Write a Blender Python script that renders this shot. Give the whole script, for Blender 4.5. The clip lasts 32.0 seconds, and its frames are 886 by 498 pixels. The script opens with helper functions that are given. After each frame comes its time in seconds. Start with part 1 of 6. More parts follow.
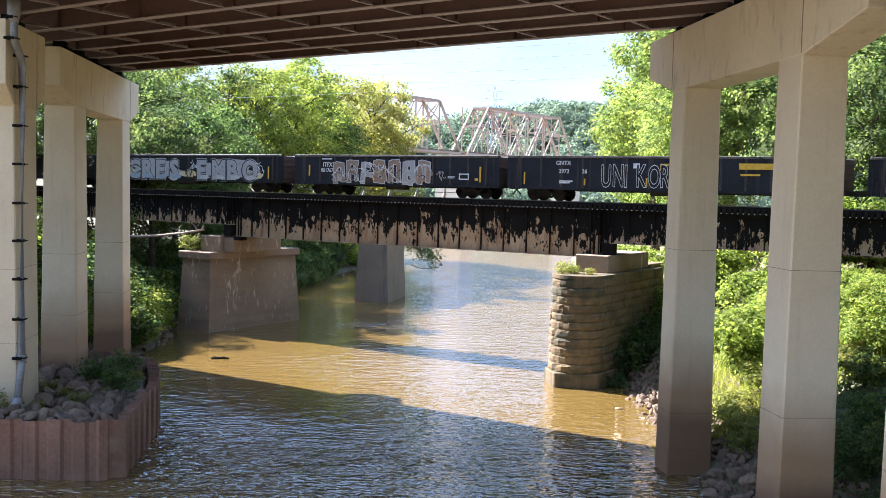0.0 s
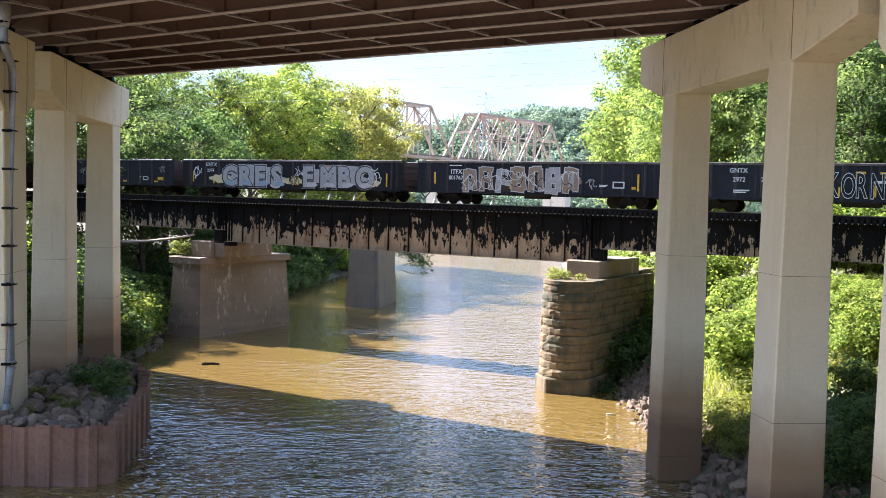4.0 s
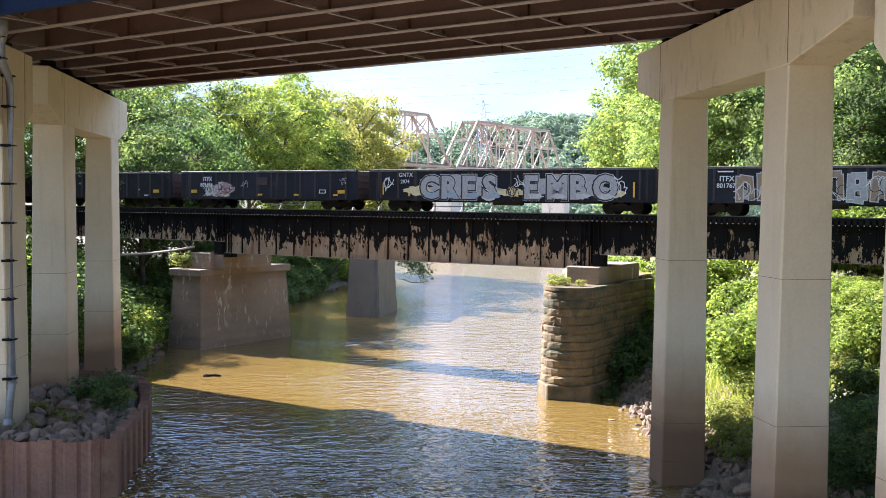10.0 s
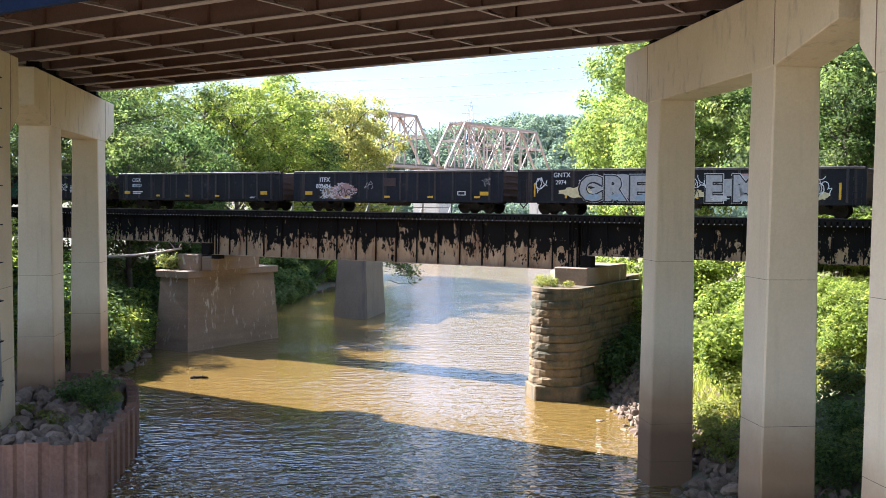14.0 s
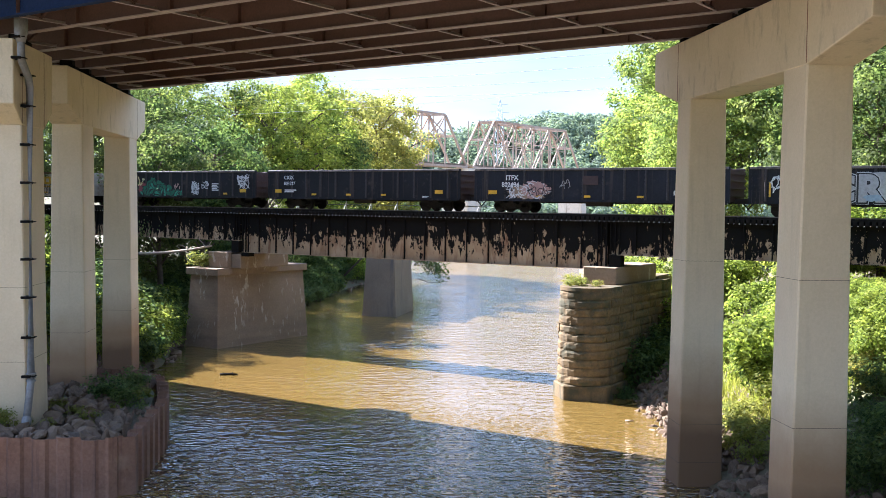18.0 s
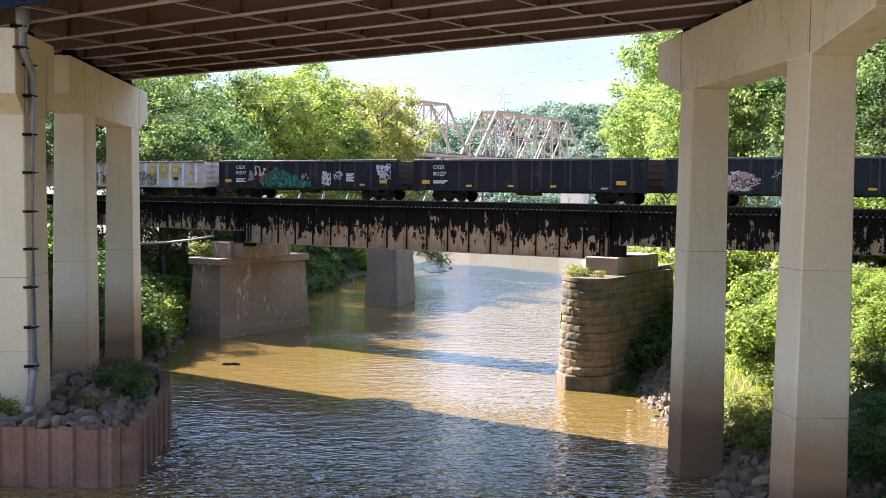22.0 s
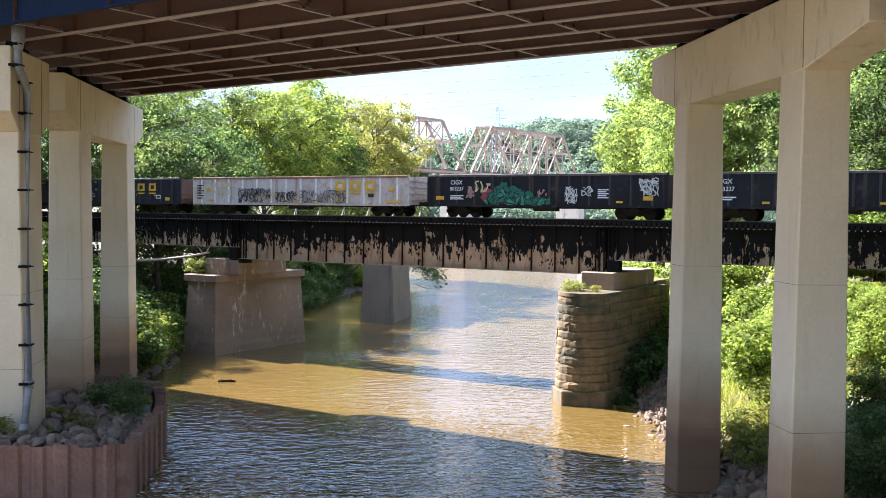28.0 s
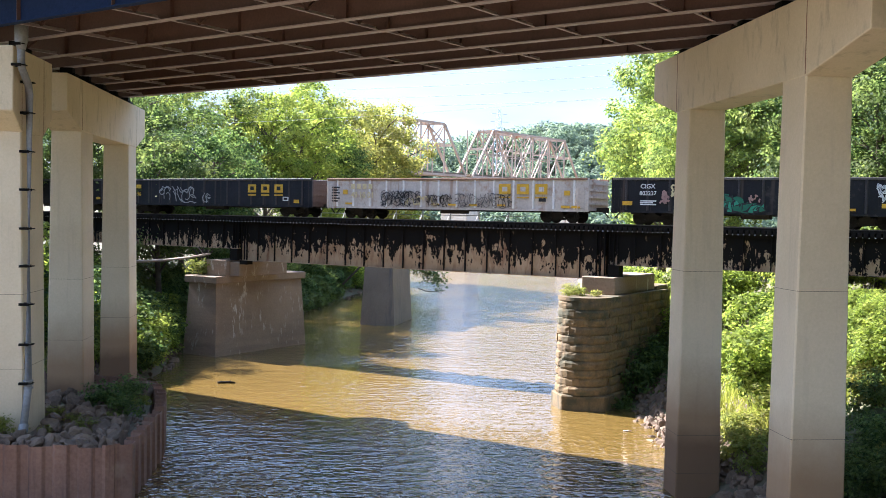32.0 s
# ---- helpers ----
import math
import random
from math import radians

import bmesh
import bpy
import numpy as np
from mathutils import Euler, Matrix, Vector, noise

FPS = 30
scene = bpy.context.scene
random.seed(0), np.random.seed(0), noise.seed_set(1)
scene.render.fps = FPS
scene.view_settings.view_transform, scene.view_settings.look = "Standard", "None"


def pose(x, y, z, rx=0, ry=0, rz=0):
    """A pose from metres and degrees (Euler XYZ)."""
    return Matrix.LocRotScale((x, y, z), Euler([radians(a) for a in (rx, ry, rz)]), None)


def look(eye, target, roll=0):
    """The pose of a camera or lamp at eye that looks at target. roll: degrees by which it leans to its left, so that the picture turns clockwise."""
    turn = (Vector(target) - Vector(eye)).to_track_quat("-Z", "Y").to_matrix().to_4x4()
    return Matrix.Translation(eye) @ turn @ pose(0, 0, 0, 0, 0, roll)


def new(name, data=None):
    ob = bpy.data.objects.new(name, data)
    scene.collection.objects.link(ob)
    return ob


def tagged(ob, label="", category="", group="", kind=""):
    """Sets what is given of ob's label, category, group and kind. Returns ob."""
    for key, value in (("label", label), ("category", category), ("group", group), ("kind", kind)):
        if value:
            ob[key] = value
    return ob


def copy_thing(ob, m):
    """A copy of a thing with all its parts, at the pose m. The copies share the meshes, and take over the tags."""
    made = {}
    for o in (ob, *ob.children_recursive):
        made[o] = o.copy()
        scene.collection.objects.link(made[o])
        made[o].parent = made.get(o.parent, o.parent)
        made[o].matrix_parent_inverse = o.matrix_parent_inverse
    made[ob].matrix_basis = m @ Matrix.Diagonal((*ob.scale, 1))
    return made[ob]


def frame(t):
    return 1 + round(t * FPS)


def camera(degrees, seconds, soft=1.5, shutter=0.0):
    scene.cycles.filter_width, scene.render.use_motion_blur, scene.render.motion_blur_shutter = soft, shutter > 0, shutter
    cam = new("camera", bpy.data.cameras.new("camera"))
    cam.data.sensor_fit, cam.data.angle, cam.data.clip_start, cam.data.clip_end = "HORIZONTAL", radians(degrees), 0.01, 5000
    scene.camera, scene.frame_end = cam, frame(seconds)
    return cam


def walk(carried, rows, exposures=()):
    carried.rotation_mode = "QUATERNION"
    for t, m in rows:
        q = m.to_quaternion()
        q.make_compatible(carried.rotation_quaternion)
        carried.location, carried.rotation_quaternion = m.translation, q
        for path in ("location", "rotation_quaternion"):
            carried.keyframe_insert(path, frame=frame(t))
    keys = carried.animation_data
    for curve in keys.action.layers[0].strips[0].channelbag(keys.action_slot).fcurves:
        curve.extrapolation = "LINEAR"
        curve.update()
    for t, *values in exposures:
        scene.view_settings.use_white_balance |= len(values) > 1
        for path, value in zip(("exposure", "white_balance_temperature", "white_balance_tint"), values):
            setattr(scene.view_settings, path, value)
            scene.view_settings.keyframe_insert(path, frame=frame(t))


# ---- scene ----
EYE = (0.0, 0.0, 11.2)
cam = camera(45.94, 32.0, 0.7)
AIM = [  # seconds, heading to the right, tilt, lean, in degrees
    (0, 0.578, -3.254, 1.406), (0.5, 0.529, -3.225, 1.471), (1, 0.535, -3.100, 1.687), (1.5, 0.506, -2.939, 1.655),
    (2, 0.549, -2.852, 1.620), (2.5, 0.625, -2.871, 1.553), (3, 0.779, -2.945, 1.460), (3.5, 0.922, -2.925, 1.445),
    (5.5, 1.331, -3.236, 1.570), (6, 1.226, -3.378, 1.552), (6.5, 1.122, -3.390, 1.214), (7, 1.130, -3.184, 0.880),
    (7.5, 1.171, -2.925, 0.645), (8, 1.135, -2.841, 0.746), (8.5, 1.032, -2.841, 0.790), (9, 0.945, -2.794, 0.773),
    (9.5, 0.948, -2.652, 0.670), (10, 1.068, -2.491, 0.602), (10.5, 1.149, -2.427, 0.741), (11, 1.069, -2.481, 0.749),
    (11.5, 0.990, -2.514, 0.754), (12, 1.088, -2.506, 0.741), (12.5, 1.446, -2.396, 0.668), (13, 1.739, -2.347, 0.656),
    (13.5, 1.803, -2.368, 0.615), (14, 1.731, -2.417, 0.549), (14.5, 1.707, -2.430, 0.613), (16.5, 1.581, -2.531, 0.825),
    (17, 1.305, -2.460, 0.937), (17.5, 0.684, -2.450, 0.922), (18, 0.167, -2.511, 0.733), (18.5, -0.027, -2.611, 0.462),
    (19, 0.001, -2.662, 0.295), (19.5, 0.073, -2.789, 0.209), (20, 0.059, -2.812, 0.289), (20.5, -0.001, -2.847, 0.554),
    (21, 0.093, -2.924, 0.641), (21.5, 0.080, -3.097, 0.632), (22, 0.056, -3.053, 0.768), (22.5, 0.103, -2.731, 0.775),
    (23, 0.145, -2.373, 0.808), (23.5, 0.198, -2.201, 0.804), (24, 0.229, -2.055, 0.845), (24.5, 0.124, -1.864, 0.876),
    (25, 0.025, -1.808, 0.753), (25.5, 0.077, -1.949, 0.691), (27.5, 0.347, -2.066, 0.765), (28, 0.282, -2.188, 0.551),
    (28.5, 0.286, -2.278, 0.554), (29, 0.324, -2.280, 0.577), (29.5, 0.379, -2.147, 0.630), (30, 0.286, -2.096, 0.567),
    (30.5, 0.287, -2.173, 0.701), (31, 0.268, -2.165, 0.904), (31.5, 0.262, -2.063, 1.061), (32, 0.234, -2.011, 1.038),
]


def aim(heading, tilt, lean):
    a, b = radians(heading), radians(tilt)
    way = Vector((math.sin(a) * math.cos(b), math.cos(a) * math.cos(b), math.sin(b)))
    return look(EYE, Vector(EYE) + 50 * way, lean)


walk(cam, [(t, aim(h, v, r)) for t, h, v, r in AIM], [(0, 2.7, 5520, 17), (32, 2.7, 5520, 17)])

# ---- light ----
SUN_EL, SUN_AZ = 40.0, -57.0   # degrees; azimuth from +y towards +x
sun_way = Vector((math.sin(radians(SUN_AZ)) * math.cos(radians(SUN_EL)), math.cos(radians(SUN_AZ)) * math.cos(radians(SUN_EL)), math.sin(radians(SUN_EL))))
world = bpy.data.worlds.new("sky")
scene.world = world
world.use_nodes = True
sky = world.node_tree.nodes.new("ShaderNodeTexSky")
sky.sky_type, sky.sun_disc = "NISHITA", False
sky.sun_elevation, sky.sun_rotation = radians(SUN_EL), radians(SUN_AZ)
sky.air_density, sky.dust_density, sky.ozone_density = 1.0, 0.4, 1.3
# thin high cloud drawn out over the blue
wt = world.node_tree
cloud_map = wt.nodes.new("ShaderNodeMapping")
cloud_map.inputs["Scale"].default_value = (1.6, 1.6, 7.0)
wt.links.new(wt.nodes.new("ShaderNodeTexCoord").outputs["Generated"], cloud_map.inputs["Vector"])
cloud_noise = wt.nodes.new("ShaderNodeTexNoise")
cloud_noise.inputs["Scale"].default_value, cloud_noise.inputs["Detail"].default_value = 1.7, 6.0
wt.links.new(cloud_map.outputs[0], cloud_noise.inputs["Vector"])
cloud_amount = wt.nodes.new("ShaderNodeMapRange")
for key, value in (("From Min", 0.35), ("From Max", 0.68), ("To Min", 0.7), ("To Max", 0.97)):
    cloud_amount.inputs[key].default_value = value
wt.links.new(cloud_noise.outputs["Fac"], cloud_amount.inputs[0])
clouded = wt.nodes.new("ShaderNodeMix")
clouded.data_type = "RGBA"
cloud_tone = wt.nodes.new("ShaderNodeMix")   # paler at the horizon, brighter and bluer overhead to lift reflections and fill light
cloud_tone.data_type = "RGBA"
cloud_tone.inputs[6].default_value, cloud_tone.inputs[7].default_value = (1.19, 1.33, 1.50, 1), (2.3, 3.0, 4.0, 1)
wt.links.new(cloud_tone.outputs[2], clouded.inputs[7])
# the haze thins out overhead
cloud_up = wt.nodes.new("ShaderNodeSeparateXYZ")
wt.links.new(wt.nodes["Texture Coordinate"].outputs["Generated"], cloud_up.inputs[0])
cloud_thin = wt.nodes.new("ShaderNodeMapRange")
for key, value in (("From Min", 0.02), ("From Max", 0.9), ("To Min", 1.0), ("To Max", 0.42)):
    cloud_thin.inputs[key].default_value = value
wt.links.new(cloud_up.outputs[2], cloud_thin.inputs[0])
cloud_high = wt.nodes.new("ShaderNodeMapRange")
cloud_high.inputs["From Min"].default_value, cloud_high.inputs["From Max"].default_value = 0.12, 0.5
wt.links.new(cloud_up.outputs[2], cloud_high.inputs[0])
wt.links.new(cloud_high.outputs[0], cloud_tone.inputs[0])
cloud_mix = wt.nodes.new("ShaderNodeMath")
cloud_mix.operation = "MULTIPLY"
wt.links.new(cloud_amount.outputs[0], cloud_mix.inputs[0])
wt.links.new(cloud_thin.outputs[0], cloud_mix.inputs[1])
wt.links.new(cloud_mix.outputs[0], clouded.inputs[0])
wt.links.new(sky.outputs[0], clouded.inputs[6])
wt.links.new(clouded.outputs[2], wt.nodes["Background"].inputs[0])
wt.nodes["Background"].inputs[1].default_value = 0.082
sun = new("sun", bpy.data.lights.new("sun", "SUN"))
sun.data.energy, sun.data.angle, sun.data.color = 5.0, radians(0.5), (1.0, 0.93, 0.82)
sun.matrix_world = look((0, 0, 60), Vector((0, 0, 60)) - sun_way)


# ---- materials ----
def nodes(name):
    m = bpy.data.materials.new(name)
    m.use_nodes = True
    t = m.node_tree
    return m, t, t.nodes["Principled BSDF"]


def noise_node(t, src, scale, detail=5.0, rough=0.6, stretch=None):
    n = t.nodes.new("ShaderNodeTexNoise")
    n.inputs["Scale"].default_value, n.inputs["Detail"].default_value, n.inputs["Roughness"].default_value = scale, detail, rough
    if stretch:
        mp = t.nodes.new("ShaderNodeMapping")
        mp.inputs["Scale"].default_value = stretch
        t.links.new(src, mp.inputs["Vector"])
        src = mp.outputs[0]
    t.links.new(src, n.inputs["Vector"])
    return n.outputs["Fac"]


def ramp(t, fac, lo, hi, a=(0, 0, 0, 1), b=(1, 1, 1, 1)):
    r = t.nodes.new("ShaderNodeValToRGB")
    r.color_ramp.elements[0].position, r.color_ramp.elements[1].position = lo, hi
    r.color_ramp.elements[0].color, r.color_ramp.elements[1].color = a, b
    t.links.new(fac, r.inputs[0])
    return r.outputs[0]


def blend(t, fac, a, b, mode="MIX"):
    x = t.nodes.new("ShaderNodeMix")
    x.data_type, x.blend_type = "RGBA", mode
    for sock, v in ((x.inputs[0], fac), (x.inputs[6], a), (x.inputs[7], b)):
        if isinstance(v, (tuple, list)):
            sock.default_value = (*v[:3], 1)
        elif isinstance(v, (int, float)):
            sock.default_value = v
        else:
            t.links.new(v, sock)
    return x.outputs[2]


def bumped(t, bsdf, height, strength=0.3, dist=0.02):
    b = t.nodes.new("ShaderNodeBump")
    b.inputs["Strength"].default_value, b.inputs["Distance"].default_value = strength, dist
    t.links.new(height, b.inputs["Height"])
    t.links.new(b.outputs[0], bsdf.inputs["Normal"])


def coords(t, kind="Object"):
    return t.nodes.new("ShaderNodeTexCoord").outputs[kind]


def surface(name, a, b, rough=0.8, metal=0.0, big=0.4, fine=9.0, streak=None, dirt=None, bump=0.3, vary=0.0, specular=0.5):
    """Two tones at two scales, streaks running down, and a fine relief."""
    m, t, p = nodes(name)
    c = coords(t)
    n1, n2 = noise_node(t, c, big, 4), noise_node(t, c, fine, 6, 0.7)
    col = blend(t, ramp(t, n1, 0.35, 0.65), a, b)
    col = blend(t, 0.35, col, ramp(t, n2, 0.3, 0.7, (*[v * 0.6 for v in a], 1), (*[min(1, v * 1.25) for v in b], 1)))
    if streak:
        s = noise_node(t, c, 1.0, 5, 0.6, (streak[1], streak[1], 0.12))
        col = blend(t, ramp(t, s, 0.56, 0.72), col, streak[0])
    if dirt:
        d = noise_node(t, c, dirt[1], 6, 0.65)
        col = blend(t, ramp(t, d, dirt[2], dirt[2] + 0.14), col, dirt[0])
    if vary:
        o = t.nodes.new("ShaderNodeObjectInfo").outputs["Random"]
        k = ramp(t, o, 0.0, 1.0, (1 - vary, 1 - vary, 1 - vary, 1), (1 + vary, 1 + vary * 0.9, 1 + vary * 0.8, 1))
        col = blend(t, 1.0, col, k, "MULTIPLY")
    t.links.new(col, p.inputs["Base Color"])
    p.inputs["Roughness"].default_value, p.inputs["Metallic"].default_value = rough, metal
    p.inputs["Specular IOR Level"].default_value = specular
    bumped(t, p, n2, bump, 0.02)
    return m


def leaf_material(name, dark, light, yellow, gold=0.3):
    m, t, p = nodes(name)
    isl = t.nodes.new("ShaderNodeNewGeometry").outputs["Random Per Island"]
    o = t.nodes.new("ShaderNodeObjectInfo").outputs["Random"]
    clump = noise_node(t, coords(t), 0.35, 3)
    col = blend(t, ramp(t, isl, 0.0, 1.0), dark, light)
    mixf = t.nodes.new("ShaderNodeMath")
    mixf.operation = "MULTIPLY"
    t.links.new(ramp(t, clump, 0.42, 0.66), mixf.inputs[0])
    t.links.new(ramp(t, o, 0.2, 1.0, (0, 0, 0, 1), (gold, gold, gold, 1)), mixf.inputs[1])
    col = blend(t, mixf.outputs[0], col, yellow)
    t.links.new(col, p.inputs["Base Color"])
    p.inputs["Roughness"].default_value = 0.6
    p.inputs["Specular IOR Level"].default_value = 0.08
    tr = t.nodes.new("ShaderNodeBsdfTranslucent")
    t.links.new(blend(t, 1.0, col, (1.6, 1.6, 1.1), "MULTIPLY"), tr.inputs[0])
    mx = t.nodes.new("ShaderNodeMixShader")
    mx.inputs[0].default_value = 0.55
    t.links.new(p.outputs[0], mx.inputs[1])
    t.links.new(tr.outputs[0], mx.inputs[2])
    t.links.new(mx.outputs[0], t.nodes["Material Output"].inputs[0])
    return m


def plain(name, col, rough=0.7, metal=0.0, spec=0.5):
    m, t, p = nodes(name)
    n = noise_node(t, coords(t), 6.0, 5)
    t.links.new(blend(t, ramp(t, n, 0.3, 0.7), [v * 0.75 for v in col], [min(1, v * 1.1) for v in col]), p.inputs["Base Color"])
    p.inputs["Roughness"].default_value, p.inputs["Metallic"].default_value = rough, metal
    p.inputs["Specular IOR Level"].default_value = spec
    return m


def water_material():
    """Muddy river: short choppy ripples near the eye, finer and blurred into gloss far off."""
    m, t, p = nodes("river_water")
    c = coords(t)
    murk = noise_node(t, c, 0.06, 4)
    t.links.new(blend(t, ramp(t, murk, 0.3, 0.7), (0.122, 0.077, 0.019), (0.148, 0.093, 0.026)), p.inputs["Base Color"])
    p.inputs["IOR"].default_value = 2.05
    w1 = noise_node(t, c, 1.0, 1, 0.5, (0.62, 1.25, 1))
    w2 = noise_node(t, c, 1.0, 1, 0.5, (2.3, 4.2, 1))
    add = t.nodes.new("ShaderNodeMath")
    add.operation = "MULTIPLY_ADD"
    add.inputs[1].default_value = 0.55
    t.links.new(w2, add.inputs[0])
    t.links.new(w1, add.inputs[2])
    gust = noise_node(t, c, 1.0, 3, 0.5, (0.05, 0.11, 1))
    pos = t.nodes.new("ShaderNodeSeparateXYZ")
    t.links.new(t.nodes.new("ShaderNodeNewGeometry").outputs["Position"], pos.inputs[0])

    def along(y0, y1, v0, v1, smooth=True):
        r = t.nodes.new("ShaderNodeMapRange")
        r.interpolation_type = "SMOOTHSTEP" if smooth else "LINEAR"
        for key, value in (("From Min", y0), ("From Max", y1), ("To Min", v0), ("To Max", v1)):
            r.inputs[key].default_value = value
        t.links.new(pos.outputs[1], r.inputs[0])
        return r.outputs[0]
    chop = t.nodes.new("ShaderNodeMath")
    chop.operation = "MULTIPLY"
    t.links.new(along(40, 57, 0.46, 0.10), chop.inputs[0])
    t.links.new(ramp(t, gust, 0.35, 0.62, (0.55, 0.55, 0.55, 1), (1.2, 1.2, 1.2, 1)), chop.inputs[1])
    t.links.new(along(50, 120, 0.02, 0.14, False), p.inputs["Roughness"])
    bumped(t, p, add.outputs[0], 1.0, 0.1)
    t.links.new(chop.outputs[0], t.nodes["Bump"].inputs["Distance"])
    return m


def girder_material():
    """Pale weathered paint with rust, tar and soot running down from the ties."""
    m, t, p = nodes("stained_girder_paint")
    c = coords(t)
    z = t.nodes.new("ShaderNodeSeparateXYZ")
    t.links.new(c, z.inputs[0])
    n1, n2 = noise_node(t, c, 0.7, 5), noise_node(t, c, 7.0, 6, 0.7)
    paint = blend(t, ramp(t, n1, 0.35, 0.65), (0.30, 0.20, 0.115), (0.40, 0.285, 0.175))
    rust = noise_node(t, c, 1.0, 6, 0.7, (2.0, 2.0, 0.5))
    paint = blend(t, ramp(t, rust, 0.49, 0.72), paint, (0.16, 0.075, 0.04))
    run = noise_node(t, c, 1.0, 6, 0.72, (3.4, 3.4, 1.0))
    lump = noise_node(t, c, 1.0, 4, 0.6, (1.6, 1.6, 0.5))
    high = t.nodes.new("ShaderNodeMapRange")
    high.inputs["From Min"].default_value, high.inputs["From Max"].default_value = 7.4, 9.7
    high.inputs["To Min"].default_value, high.inputs["To Max"].default_value = -0.26, 0.40
    t.links.new(z.outputs[2], high.inputs[0])
    s = t.nodes.new("ShaderNodeMath")
    s.operation = "ADD"
    t.links.new(run, s.inputs[0])
    t.links.new(high.outputs[0], s.inputs[1])
    s2 = t.nodes.new("ShaderNodeMath")
    s2.operation = "MULTIPLY_ADD"
    s2.inputs[1].default_value = 1.1
    t.links.new(lump, s2.inputs[0])
    t.links.new(s.outputs[0], s2.inputs[2])
    blot = noise_node(t, c, 1.0, 6, 0.68, (4.2, 4.2, 2.0))
    s3 = t.nodes.new("ShaderNodeMath")
    s3.operation = "MULTIPLY_ADD"
    s3.inputs[1].default_value = 1.5
    t.links.new(blot, s3.inputs[0])
    t.links.new(s2.outputs[0], s3.inputs[2])
    cut = t.nodes.new("ShaderNodeMapRange")
    cut.inputs["From Min"].default_value, cut.inputs["From Max"].default_value = 1.835, 1.875
    t.links.new(s3.outputs[0], cut.inputs[0])
    col = blend(t, cut.outputs[0], paint, (0.008, 0.007, 0.006))
    t.links.new(col, p.inputs["Base Color"])
    p.inputs["Roughness"].default_value = 0.8
    p.inputs["Specular IOR Level"].default_value = 0.08
    bumped(t, p, n2, 0.3, 0.01)
    return m


def ground_material():
    m, t, p = nodes("bank_earth")
    c = coords(t)
    n1, n2 = noise_node(t, c, 0.12, 5), noise_node(t, c, 3.0, 6, 0.7)
    col = blend(t, ramp(t, n1, 0.4, 0.6), (0.10, 0.075, 0.045), (0.055, 0.075, 0.02))
    col = blend(t, 0.4, col, ramp(t, n2, 0.3, 0.7, (0.04, 0.03, 0.02, 1), (0.20, 0.16, 0.09, 1)))
    t.links.new(col, p.inputs["Base Color"])
    p.inputs["Roughness"].default_value = 0.95
    bumped(t, p, n2, 0.6, 0.08)
    return m


def column_material(name="column_concrete", grime=0.3, reach=0.80, runs=(2.2, 2.2, 0.16), soot=(0.27, 0.22, 0.16), silt=1.0):
    """Warm pale concrete, streaked, brown with silt up to the flood marks."""
    m, t, p = nodes(name)
    c = coords(t)
    z = t.nodes.new("ShaderNodeSeparateXYZ")
    t.links.new(c, z.inputs[0])
    n1, n2 = noise_node(t, c, 0.3, 5), noise_node(t, c, 12.0, 6, 0.7)
    col = blend(t, ramp(t, n1, 0.35, 0.65), (0.62, 0.49, 0.295), (0.72, 0.58, 0.365))
    col = blend(t, 0.25, col, ramp(t, n2, 0.3, 0.7, (0.36, 0.31, 0.24, 1), (0.66, 0.57, 0.43, 1)))
    s = noise_node(t, c, 1.0, 6, 0.68, runs)
    col = blend(t, ramp(t, s, reach - 0.25, reach, (0, 0, 0, 1), (grime, grime, grime, 1)), col, soot)
    for top, soft, tone, amount in ((5.9, 2.6, (0.27, 0.14, 0.058), 0.82), (2.9, 0.8, (0.14, 0.075, 0.036), 0.8)):
        w = t.nodes.new("ShaderNodeMath")
        w.operation = "MULTIPLY_ADD"
        w.inputs[1].default_value = 1.6
        t.links.new(n1, w.inputs[0])
        t.links.new(z.outputs[2], w.inputs[2])
        r = t.nodes.new("ShaderNodeMapRange")
        r.inputs["From Min"].default_value, r.inputs["From Max"].default_value = top + 0.8, top + 0.8 - soft
        r.inputs["To Max"].default_value = amount * silt
        t.links.new(w.outputs[0], r.inputs[0])
        col = blend(t, r.outputs[0], col, tone)
    t.links.new(col, p.inputs["Base Color"])
    p.inputs["Roughness"].default_value = 0.85
    bumped(t, p, n2, 0.2, 0.02)
    return m


def rubble_material():
    m, t, p = nodes("loose_rubble")
    isl = t.nodes.new("ShaderNodeNewGeometry").outputs["Random Per Island"]
    n = noise_node(t, coords(t), 7.0, 6, 0.7)
    col = blend(t, isl, (0.075, 0.047, 0.029), (0.20, 0.13, 0.082))
    col = blend(t, 0.4, col, ramp(t, n, 0.3, 0.7, (0.05, 0.036, 0.026, 1), (0.25, 0.18, 0.12, 1)))
    t.links.new(col, p.inputs["Base Color"])
    p.inputs["Roughness"].default_value = 0.95
    bumped(t, p, n, 0.7, 0.03)
    return m


